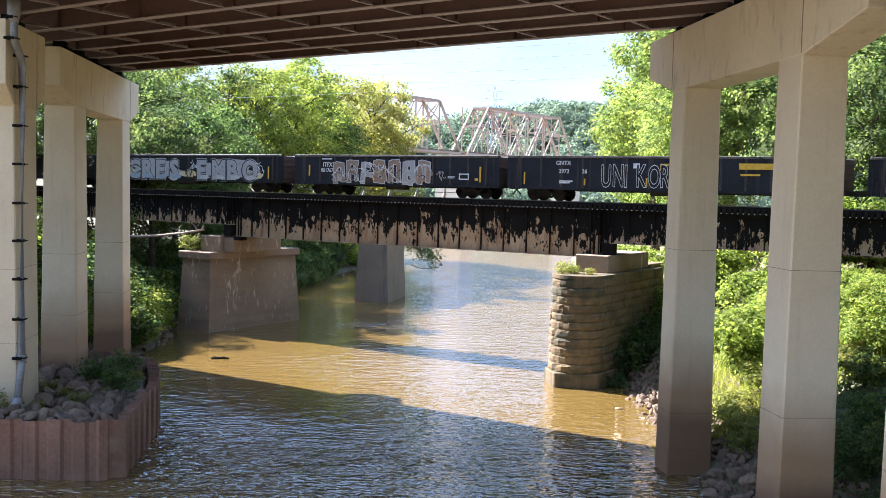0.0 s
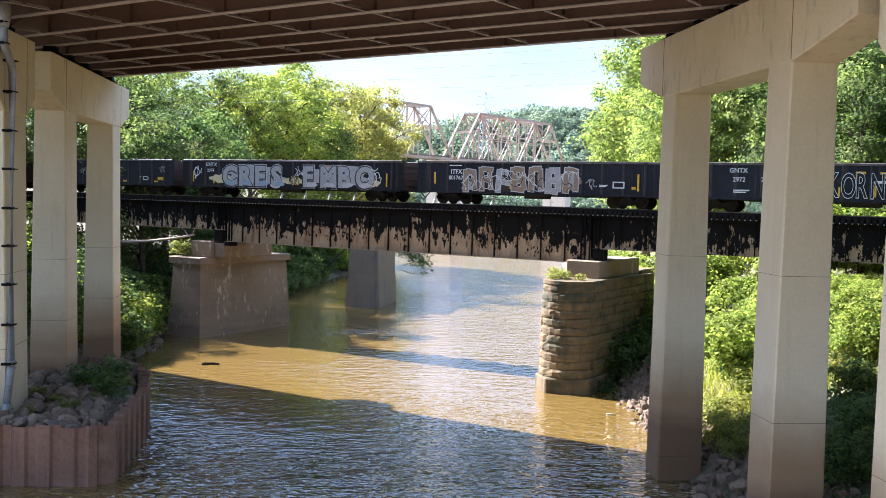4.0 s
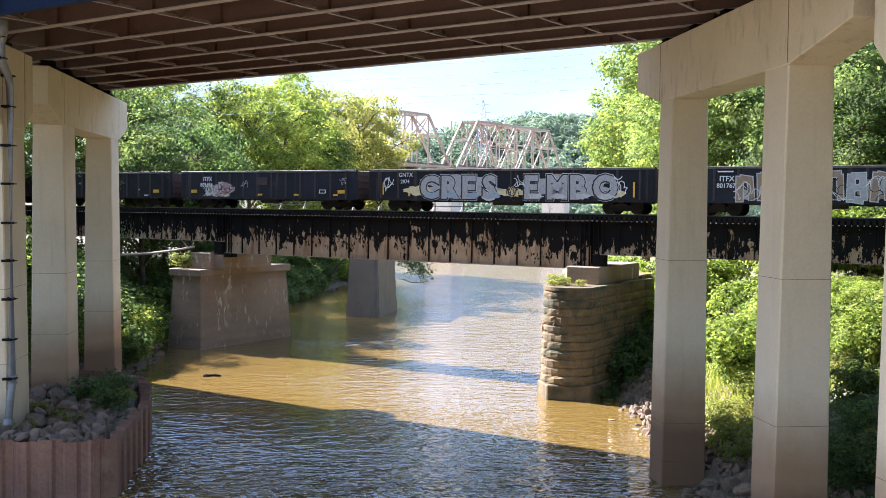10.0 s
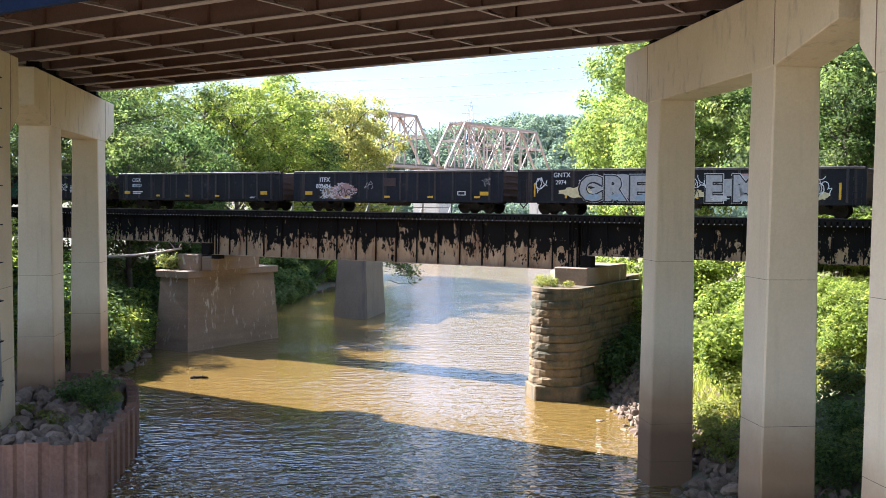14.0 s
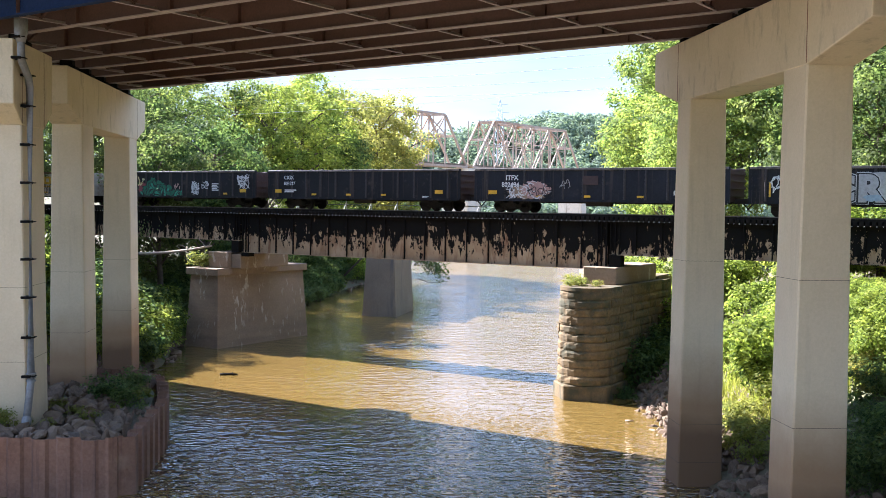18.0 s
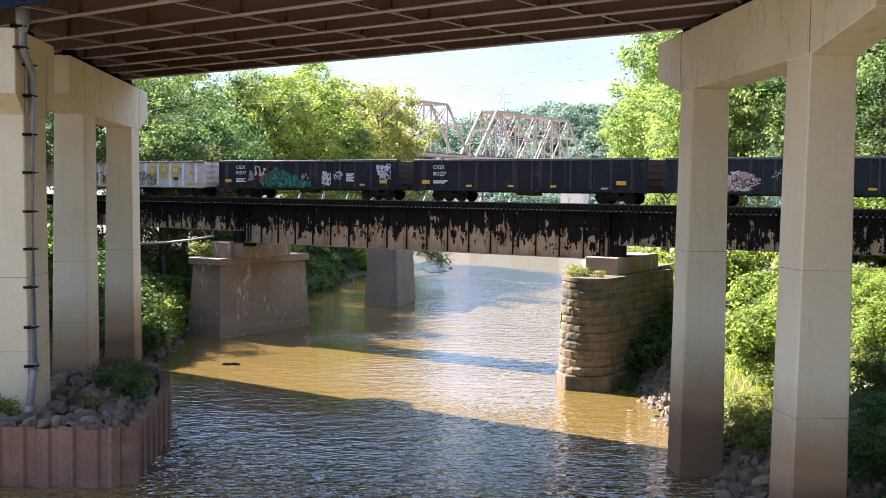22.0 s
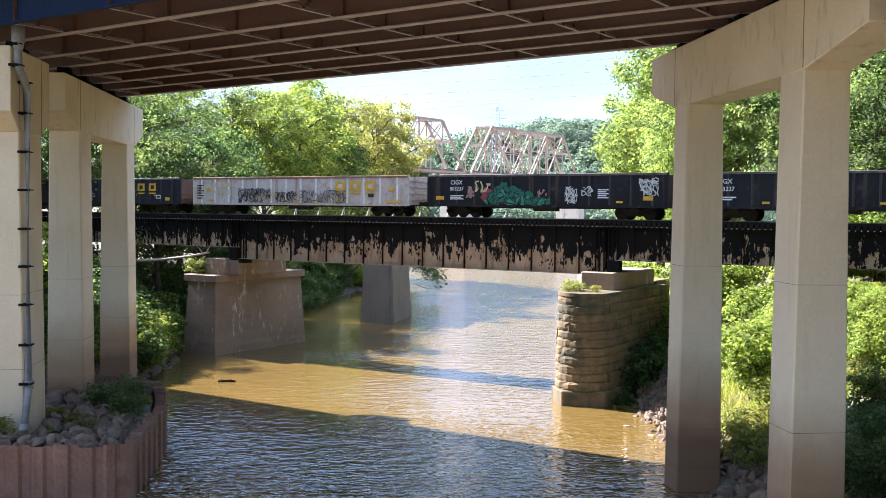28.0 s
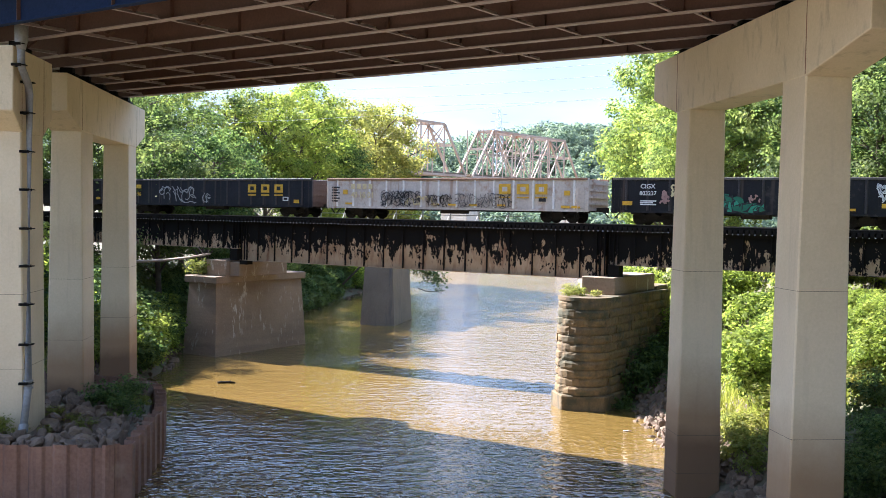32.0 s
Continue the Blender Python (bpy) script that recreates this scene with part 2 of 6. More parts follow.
def old_concrete_material():
    """Brown silted concrete in level pours, with a few pale lime runs."""
    m, t, p = nodes("old_pier_concrete")
    c = coords(t)
    n1, n2 = noise_node(t, c, 0.35, 5), noise_node(t, c, 9.0, 6, 0.7)
    col = blend(t, ramp(t, n1, 0.35, 0.65), (0.20, 0.128, 0.075), (0.28, 0.19, 0.115))
    pour = noise_node(t, c, 1.0, 4, 0.6, (0.10, 0.10, 1.3))
    col = blend(t, ramp(t, pour, 0.45, 0.6, (0, 0, 0, 1), (0.55, 0.55, 0.55, 1)), col, (0.155, 0.10, 0.062))
    col = blend(t, 0.3, col, ramp(t, n2, 0.3, 0.7, (0.12, 0.08, 0.05, 1), (0.33, 0.24, 0.16, 1)))
    lime = noise_node(t, c, 1.0, 5, 0.7, (2.6, 2.6, 0.75))
    spot = noise_node(t, c, 0.42, 2)
    f = t.nodes.new("ShaderNodeMath")
    f.operation = "MULTIPLY"
    t.links.new(ramp(t, lime, 0.55, 0.62), f.inputs[0])
    t.links.new(ramp(t, spot, 0.47, 0.57), f.inputs[1])
    col = blend(t, f.outputs[0], col, (0.42, 0.35, 0.27))
    t.links.new(col, p.inputs["Base Color"])
    p.inputs["Roughness"].default_value = 0.92
    bumped(t, p, n2, 0.5, 0.02)
    return m


M = {
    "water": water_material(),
    "ground": ground_material(),
    "concrete": surface("pier_concrete", (0.50, 0.455, 0.375), (0.60, 0.55, 0.455), 0.85, big=0.25, fine=14, streak=((0.24, 0.20, 0.15), 2.2), dirt=((0.30, 0.25, 0.19), 0.5, 0.56), bump=0.2),
    "column": column_material(),
    "cap": column_material("cap_concrete", 0.7, 0.79, (1.7, 1.7, 0.55), (0.19, 0.15, 0.115)),
    "clean_column": column_material("clean_column_concrete", 0.3, silt=0.22),
    "old_concrete": old_concrete_material(),
    "grey_concrete": surface("grey_pier_concrete", (0.15, 0.112, 0.074), (0.21, 0.158, 0.106), 0.9, big=0.3, fine=8, streak=((0.09, 0.08, 0.07), 1.6), bump=0.5),
    "stone": surface("sandstone_block", (0.095, 0.064, 0.027), (0.175, 0.116, 0.05), 0.9, big=1.2, fine=7, streak=((0.07, 0.05, 0.026), 1.6), dirt=((0.055, 0.05, 0.024), 0.8, 0.47), bump=0.9, vary=0.14),
    "mortar": surface("dark_joint", (0.07, 0.055, 0.035), (0.10, 0.08, 0.05), 0.95, bump=0.5),
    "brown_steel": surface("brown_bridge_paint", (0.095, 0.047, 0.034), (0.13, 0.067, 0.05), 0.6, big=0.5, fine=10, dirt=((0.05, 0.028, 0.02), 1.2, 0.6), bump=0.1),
    # flanges and cross struts are paler and pinker than the brown webs
    "flange": surface("pale_flange_paint", (0.30, 0.225, 0.20), (0.40, 0.31, 0.275), 0.6, big=0.8, fine=9, bump=0.1),
    "blue_steel": surface("blue_bridge_paint", (0.012, 0.022, 0.055), (0.018, 0.03, 0.075), 0.85, bump=0.1, specular=0.1),
    "deck": surface("deck_soffit", (0.11, 0.062, 0.045), (0.15, 0.09, 0.065), 0.9, bump=0.2),
    "pipe": surface("galvanised_pipe", (0.17, 0.165, 0.16), (0.26, 0.25, 0.24), 0.6, metal=0.2, big=2, fine=12, bump=0.1),
    "sheet": surface("rusty_sheet_pile", (0.15, 0.075, 0.045), (0.23, 0.125, 0.08), 0.85, big=0.5, fine=8, streak=((0.09, 0.05, 0.04), 2.5), dirt=((0.24, 0.15, 0.10), 0.8, 0.6), bump=0.5, vary=0.12),
    "rock": surface("grey_rock", (0.095, 0.062, 0.038), (0.20, 0.138, 0.088), 0.9, big=1.2, fine=9, bump=0.8, vary=0.3),
    "rubble": rubble_material(),
    "girder": girder_material(),
    "black_steel": surface("sooty_steel", (0.006, 0.0055, 0.005), (0.014, 0.012, 0.010), 0.85, big=0.8, fine=9, bump=0.3, specular=0.08),
    "tie": surface("creosoted_timber", (0.007, 0.006, 0.005), (0.018, 0.015, 0.012), 0.9, big=1.5, fine=12, bump=0.6, vary=0.3, specular=0.1),
    "rail": surface("rail_steel", (0.10, 0.08, 0.07), (0.2, 0.17, 0.15), 0.35, metal=0.8, bump=0.1),
    "stud": plain("bright_bolt_end", (0.6, 0.58, 0.55), 0.6),
    "car_black": surface("black_car_paint", (0.008, 0.0085, 0.010), (0.015, 0.015, 0.018), 0.55, big=0.5, fine=6, streak=((0.065, 0.048, 0.038), 2.4), dirt=((0.06, 0.05, 0.042), 0.9, 0.58), bump=0.15, specular=0.2),
    "car_blue": surface("faded_black_car_paint", (0.010, 0.011, 0.015), (0.020, 0.021, 0.027), 0.55, big=0.5, fine=6, streak=((0.055, 0.045, 0.04), 2.4), dirt=((0.05, 0.042, 0.037), 0.9, 0.6), bump=0.15, specular=0.2),
    "car_white": surface("chalky_white_car_paint", (0.43, 0.37, 0.31), (0.58, 0.52, 0.45), 0.7, big=0.5, fine=6, streak=((0.28, 0.17, 0.11), 2.2), dirt=((0.36, 0.25, 0.18), 1.1, 0.54), bump=0.15, specular=0.2),
    "car_rust": surface("rusty_car_end", (0.032, 0.019, 0.016), (0.06, 0.034, 0.028), 0.8, bump=0.3),
    # the pale sunlit line along the car tops is put into this colour
    "sunlit_chord": surface("sunlit_chord_paint", (0.05, 0.045, 0.04), (0.16, 0.135, 0.115), 0.6, big=0.8, fine=5, dirt=((0.02, 0.018, 0.018), 0.9, 0.55), bump=0.2, specular=0.25),
    "rust_chord": surface("rusty_chord_paint", (0.17, 0.085, 0.045), (0.30, 0.19, 0.13), 0.8, big=0.8, fine=5, bump=0.3, specular=0.2),
    "white_rib": surface("white_rib_paint", (0.66, 0.63, 0.58), (0.78, 0.75, 0.7), 0.7, big=0.5, fine=6, dirt=((0.34, 0.24, 0.16), 0.9, 0.62), bump=0.1, specular=0.2),
    # ribs of the black cars are a lighter grey than their side sheets
    "grey_rib": surface("grey_rib_paint", (0.028, 0.026, 0.026), (0.065, 0.056, 0.052), 0.6, big=0.5, fine=6, dirt=((0.05, 0.035, 0.028), 0.9, 0.6), bump=0.1, specular=0.2),
    "wheel": surface("wheel_steel", (0.02, 0.016, 0.013), (0.05, 0.04, 0.032), 0.7, bump=0.3, specular=0.15),
    "yellow": plain("yellow_marking", (0.62, 0.36, 0.02), 0.5),
    "white": plain("white_marking", (0.66, 0.66, 0.64), 0.6),
    "silver": plain("silver_spray_paint", (0.37, 0.36, 0.345), 0.55, 0.1),
    "tan_paint": plain("tan_spray_paint", (0.28, 0.19, 0.12), 0.6),
    "green_paint": plain("green_spray_paint", (0.008, 0.12, 0.065), 0.6),
    "mint_paint": plain("pale_green_spray_paint", (0.03, 0.25, 0.15), 0.6),
    "black_paint": plain("black_spray_paint", (0.01, 0.01, 0.012), 0.6),
    "pink_paint": plain("pink_spray_paint", (0.40, 0.24, 0.21), 0.6),
    "red_paint": plain("dull_red_spray_paint", (0.22, 0.04, 0.05), 0.6),
    "haze_paint": plain("thin_white_spray_paint", (0.50, 0.485, 0.46), 0.6),
    "pale_blue": plain("pale_blue_spray_paint", (0.28, 0.36, 0.42), 0.6),
    "cream_paint": plain("cream_spray_paint", (0.62, 0.52, 0.28), 0.6),
    "truss": surface("faded_truss_paint", (0.34, 0.245, 0.18), (0.46, 0.38, 0.315), 0.8, big=0.12, fine=2, dirt=((0.38, 0.19, 0.10), 0.22, 0.56), bump=0.1),
    "tower": plain("galvanised_tower", (0.72, 0.75, 0.78), 0.6),
    "cable": plain("power_cable", (0.55, 0.58, 0.62), 0.7),
    "bark": surface("tree_bark", (0.06, 0.045, 0.032), (0.13, 0.10, 0.07), 0.95, big=2, fine=10, bump=0.8),
    "driftwood": surface("bleached_wood", (0.30, 0.22, 0.15), (0.42, 0.33, 0.24), 0.85, big=1.5, fine=12, bump=0.5),
    "leaf": leaf_material("tree_leaves", (0.04, 0.08, 0.028), (0.25, 0.31, 0.075), (0.44, 0.38, 0.12), 0.55),
    "leaf_gold": leaf_material("yellowing_leaves", (0.095, 0.115, 0.035), (0.31, 0.30, 0.09), (0.43, 0.35, 0.12), 0.7),
    "leaf_bright": leaf_material("bright_leaves", (0.06, 0.10, 0.022), (0.27, 0.325, 0.065), (0.40, 0.36, 0.09), 0.4),
    "leaf_bush": leaf_material("bank_leaves", (0.03, 0.06, 0.014), (0.27, 0.33, 0.06), (0.46, 0.44, 0.11), 0.6),
    "leaf_weed": leaf_material("weed_leaves", (0.09, 0.12, 0.03), (0.22, 0.22, 0.06), (0.34, 0.27, 0.09), 0.8),
    # shade on the darker trees and undergrowth is put into this leaf colour
    "leaf_shaded": leaf_material("shade_darkened_leaves", (0.025, 0.052, 0.022), (0.13, 0.18, 0.06), (0.25, 0.24, 0.085), 0.5),
    # distance haze on the hill is put into this paler, bluer leaf colour
    "leaf_hazed": leaf_material("hazed_hillside_leaves", (0.115, 0.16, 0.135), (0.165, 0.205, 0.155), (0.23, 0.245, 0.14), 0.4),
    "grass": leaf_material("bank_grass", (0.10, 0.14, 0.02), (0.22, 0.24, 0.05), (0.38, 0.30, 0.10), 0.7),
}


# ---- building blocks ----
def finish(bm, material, smooth=False):
    me = bpy.data.meshes.new("mesh")
    bm.normal_update()
    bm.to_mesh(me)
    bm.free()
    me.materials.append(material)
    if smooth:
        me.polygons.foreach_set("use_smooth", [True] * len(me.polygons))
    return me


def place(name, me, parent=None, label="", m=None):
    ob = new(name, me)
    if parent:
        ob.parent = parent
    if m:
        ob.matrix_basis = m
    if label:
        ob["label"] = label
    return ob


def part(name, bm, material, parent=None, label="", smooth=False, m=None):
    return place(name, finish(bm, material, smooth), parent, label, m)


def thing(name, m, label, category, group="", kind=""):
    ob = new(name)
    ob.empty_display_size = 0.2
    ob.matrix_basis = m
    return tagged(ob, label, category, group, kind)


def add_box(bm, x0, x1, y0, y1, z0, z1, m=None, bevel=0.0):
    vs = [bm.verts.new(p) for p in ((x0, y0, z0), (x1, y0, z0), (x1, y1, z0), (x0, y1, z0), (x0, y0, z1), (x1, y0, z1), (x1, y1, z1), (x0, y1, z1))]
    fs = [bm.faces.new([vs[i] for i in f]) for f in ((3, 2, 1, 0), (4, 5, 6, 7), (0, 1, 5, 4), (1, 2, 6, 5), (2, 3, 7, 6), (3, 0, 4, 7))]
    if m:
        bmesh.ops.transform(bm, matrix=m, verts=vs)
    if bevel:
        bmesh.ops.bevel(bm, geom=list({e for f in fs for e in f.edges}), offset=bevel, segments=1, affect="EDGES")
    return vs


def box(x0, x1, y0, y1, z0, z1, bevel=0.0):
    bm = bmesh.new()
    add_box(bm, x0, x1, y0, y1, z0, z1, None, bevel)
    return bm


def add_bar(bm, a, b, w, h):
    """A rectangular bar from a to b."""
    a, b = Vector(a), Vector(b)
    d = b - a
    m = Matrix.Translation(a) @ d.to_track_quat("X", "Z").to_matrix().to_4x4()
    return add_box(bm, 0, d.length, -w / 2, w / 2, -h / 2, h / 2, m)


def bar(a, b, w, h):
    bm = bmesh.new()
    add_bar(bm, a, b, w, h)
    return bm


def tube(points, radii, sides=8, bm=None):
    bm = bm or bmesh.new()
    rings = []
    for i, p in enumerate(points):
        p = Vector(p)
        d = (Vector(points[min(i + 1, len(points) - 1)]) - Vector(points[max(i - 1, 0)])).normalized()
        q = d.to_track_quat("Z", "Y")
        rings.append([bm.verts.new(p + q @ Vector((math.cos(a) * radii[i], math.sin(a) * radii[i], 0))) for a in [2 * math.pi * k / sides for k in range(sides)]])
    for r, s in zip(rings, rings[1:]):
        for k in range(sides):
            bm.faces.new((r[k], r[(k + 1) % sides], s[(k + 1) % sides], s[k]))
    bm.faces.new(rings[0][::-1])
    bm.faces.new(rings[-1])
    return bm


def prism(outline, z0, z1, top=None):
    """An upright solid on an outline; top: the outline at z1 where it differs."""
    bm = bmesh.new()
    lo = [bm.verts.new((x, y, z0)) for x, y in outline]
    hi = [bm.verts.new((x, y, z1)) for x, y in (top or outline)]
    n = len(lo)
    for i in range(n):
        bm.faces.new((lo[i], lo[(i + 1) % n], hi[(i + 1) % n], hi[i]))
    bm.faces.new(hi)
    bm.faces.new(lo[::-1])
    bmesh.ops.recalc_face_normals(bm, faces=bm.faces)
    return bm


def mesh_from(verts, faces, material, smooth=False):
    me = bpy.data.meshes.new("mesh")
    me.from_pydata(verts, [], faces)
    me.materials.append(material)
    if smooth:
        me.polygons.foreach_set("use_smooth", [True] * len(me.polygons))
    return me


def quads_mesh(v, material):
    """A mesh of loose quads from an array n x 4 x 3."""
    n = len(v)
    me = bpy.data.meshes.new("mesh")
    me.vertices.add(n * 4)
    me.vertices.foreach_set("co", v.reshape(-1).astype(np.float32))
    me.loops.add(n * 4)
    me.loops.foreach_set("vertex_index", np.arange(n * 4, dtype=np.int32))
    me.polygons.add(n)
    me.polygons.foreach_set("loop_start", np.arange(0, n * 4, 4, dtype=np.int32))
    me.update(calc_edges=True)
    me.materials.append(material)
    return me


def leaf_quads(centres, size, rng, up=0.5, out=None):
    n = len(centres)
    nrm = rng.normal(size=(n, 3))
    nrm[:, 2] = np.abs(nrm[:, 2]) + up
    if out is not None:
        nrm = nrm * 0.55 + out
    nrm /= np.linalg.norm(nrm, axis=1)[:, None]
    a = np.cross(nrm, rng.normal(size=(n, 3)))
    a /= np.linalg.norm(a, axis=1)[:, None]
    b = np.cross(nrm, a)
    s = size * rng.uniform(0.6, 1.35, (n, 1))
    droop = nrm * s * 0.12
    return np.stack([centres - a * s * 0.62, centres - b * s * 0.36 - droop * 0, centres + a * s * 0.62 - droop, centres + b * s * 0.36], axis=1)


def crown_points(rng, lobes, clumps, per, spread):
    """Leaf places in clumps over the outer part of a few lobes (x, y, z, radius, flattening)."""
    out, way = [], []
    for x, y, z, r, fl in lobes:
        k = max(4, int(clumps * r * r))
        d = rng.normal(size=(k, 3))
        d[:, 2] = d[:, 2] * 0.9 + 0.15
        d /= np.linalg.norm(d, axis=1)[:, None]
        rad = r * rng.uniform(0.55, 1.08, (k, 1)) ** 0.6
        c = d * rad * np.array([1, 1, fl]) + np.array([x, y, z])
        pts = c[:, None, :] + rng.normal(size=(k, per, 3)) * spread * np.array([1, 1, 0.6])
        out.append(pts.reshape(-1, 3))
        way.append(np.repeat(d, per, axis=0))
    return np.concatenate(out), np.concatenate(way)


# ---- ground and river ----
# behind the eye both shores bend left, unseen, to make room for added woods
LEFT_SHORE = ((-400, -330), (-70, -75), (-20, -30), (0, -24), (40, -21.5), (55, -20.5), (70, -18.6), (84, -21), (105, -16), (138, -11.5), (165, -6), (185, -12), (215, -60), (270, -400), (420, -900))
RIGHT_SHORE = ((-400, -260), (-70, -38), (-30, -4), (-8, 9), (10, 11.3), (30, 11.3), (41, 10.9), (47, 11.2), (52, 11.5), (56, 11.7), (60, 11.9), (64, 11.4), (67, 12.0), (80, 14), (120, 17), (180, 24), (215, 45), (270, 160), (420, 900))


def shore(table, y):
    return float(np.interp(y, [r[0] for r in table], [r[1] for r in table]))


def rise(d, steep, top):
    return min(d * steep, top) + max(0.0, d - top / steep) * 0.04 if d > 0 else max(d * 0.5, -2.5)


def ridge(x):
    return float(np.interp(x, (-2500, -300, 0, 40, 75, 120, 200, 500, 2500), (40, 32, 43, 50, 56, 58, 62, 76, 80)))


def ground_height(x, y):
    wob = 0.5 * noise.noise(Vector((x * 0.12, y * 0.12, 0))) + 0.25 * noise.noise(Vector((x * 0.4, y * 0.4, 3)))
    if y < 430:
        dl, dr = shore(LEFT_SHORE, y) - x, x - shore(RIGHT_SHORE, y)
        z = max(rise(dl, 0.45, 5.5), rise(dr, 0.62, 6.5))
        return z + wob * min(1.0, max(0.0, z) * 0.5)
    far = ridge(x * 600 / y)
    k = min(1.0, max(0.0, (y - 470) / 190.0))
    return -2.0 + (far + 2) * k * k * (3 - 2 * k) * (1 + 0.3 * max(0, (y - 660) / 900)) + wob * 3 * k


def axis(parts):
    return np.concatenate([np.linspace(a, b, n, endpoint=False) for a, b, n in parts] + [[parts[-1][1]]])


xs = axis([(-4500, -600, 8), (-600, -80, 18), (-80, -30, 20), (-30, 40, 92), (40, 100, 20), (100, 600, 18), (600, 4500, 8)])
ys = axis([(-1200, -40, 8), (-40, 20, 14), (20, 110, 100), (110, 300, 44), (300, 900, 34), (900, 4800, 8)])
gv = [(float(x), float(y), ground_height(float(x), float(y))) for y in ys for x in xs]
nx = len(xs)
gf = [(j * nx + i, j * nx + i + 1, (j + 1) * nx + i + 1, (j + 1) * nx + i) for j in range(len(ys) - 1) for i in range(nx - 1)]
tagged(place("ground", mesh_from(gv, gf, M["ground"], True)), "earth river banks with leaf litter, and wooded hills beyond", "ground", kind="structure")
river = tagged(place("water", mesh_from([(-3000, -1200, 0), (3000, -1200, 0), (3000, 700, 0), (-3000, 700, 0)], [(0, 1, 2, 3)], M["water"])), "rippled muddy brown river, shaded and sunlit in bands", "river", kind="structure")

# ---- road bridge overhead ----
DIR = Vector((0.8265, -0.5627, 0)).normalized()
ACROSS = Vector((0.5627, 0.8265, 0)).normalized()
GRADE = 0.010
ROAD = Matrix.Translation((0, 0, 0)) @ Matrix(((DIR.x, ACROSS.x, 0, 0), (DIR.y, ACROSS.y, 0, 0), (0, 0, 1, 0), (0, 0, 0, 1))) @ Matrix.Rotation(-math.atan(GRADE), 4, "Y")
# in this frame x runs along the bridge, y is the distance across from the eye
GIRDERS = (42.0, 39.5, 37.1, 34.6, 32.1, 29.6, 26.2, 23.6)
FLANGE_Z, DEPTH = 18.33, 1.65


def road_bridge():
    br = thing("road_bridge", ROAD, "brown-painted steel girder road bridge seen from below, blue outer girder", "bridge")
    x0, x1 = -130.0, 70.0
    part("deck", box(x0, x1, 20.9, 43.1, FLANGE_Z + DEPTH, FLANGE_Z + DEPTH + 0.28), M["deck"], br, "brown-stained concrete deck underside")
    for y, s in ((20.9, 1), (42.8, -1)):
        part("parapet", box(x0, x1, y, y + 0.3, FLANGE_Z + DEPTH + 0.28, FLANGE_Z + DEPTH + 1.1), M["concrete"], br)
    for i, y in enumerate(GIRDERS):
        mat = M["blue_steel"] if i == len(GIRDERS) - 1 else M["brown_steel"]
        g = part("girder", box(x0, x1, y - 0.012, y + 0.012, FLANGE_Z + 0.05, FLANGE_Z + DEPTH - 0.04), mat, br, "blue-painted outer girder" if mat is M["blue_steel"] else "")
        part("bottom_flange", box(x0, x1, y - 0.165, y + 0.165, FLANGE_Z, FLANGE_Z + 0.05), mat if mat is M["blue_steel"] else M["flange"], g, "blue-painted bottom flange" if mat is M["blue_steel"] else "pale pinkish-brown bottom flange")
        part("top_flange", box(x0, x1, y - 0.18, y + 0.18, FLANGE_Z + DEPTH - 0.04, FLANGE_Z + DEPTH), mat, g)
    st = box(-0.008, 0.008, -0.17, 0.17, FLANGE_Z + 0.05, FLANGE_Z + DEPTH - 0.04)
    st_me = finish(st, M["brown_steel"])
    brace = {}
    for i, (ya, yb) in enumerate(zip(GIRDERS, GIRDERS[1:])):
        w = round(ya - yb, 2)
        if w not in brace:
            low = bmesh.new()
            add_box(low, -0.06, 0.06, 0.17, w - 0.17, FLANGE_Z + 0.055, FLANGE_Z + 0.075)
            add_box(low, -0.06, -0.045, 0.17, w - 0.17, FLANGE_Z + 0.075, FLANGE_Z + 0.19)
            dia = bmesh.new()
            add_bar(dia, (0, 0.05, FLANGE_Z + DEPTH - 0.15), (0, w / 2, FLANGE_Z + 0.16), 0.07, 0.09)
            add_bar(dia, (0, w - 0.05, FLANGE_Z + DEPTH - 0.15), (0, w / 2, FLANGE_Z + 0.16), 0.07, 0.09)
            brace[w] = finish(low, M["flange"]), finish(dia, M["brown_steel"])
        for k in range(-4, 16):
            x = -35.5 + 5.4 * k + (1.8, 1.3, 0.8, 0.15, 0.1, 0.1, 0.0)[i]
            place("cross_strut", brace[w][0], br, "", pose(x, yb, 0))
            place("cross_brace", brace[w][1], br, "", pose(x, yb, 0))
    for y in GIRDERS:
        for k in range(-4, 16):
            place("stiffener", st_me, br, "", pose(-35.5 + 5.4 * k + 0.6, y, 0))
    return br


road_bridge()

BENT_L, BENT_R = -13.15, 13.82      # the river face of each bent: x = that - slope * y
SLOPE_L, SLOPE_R = 0.085, 0.098


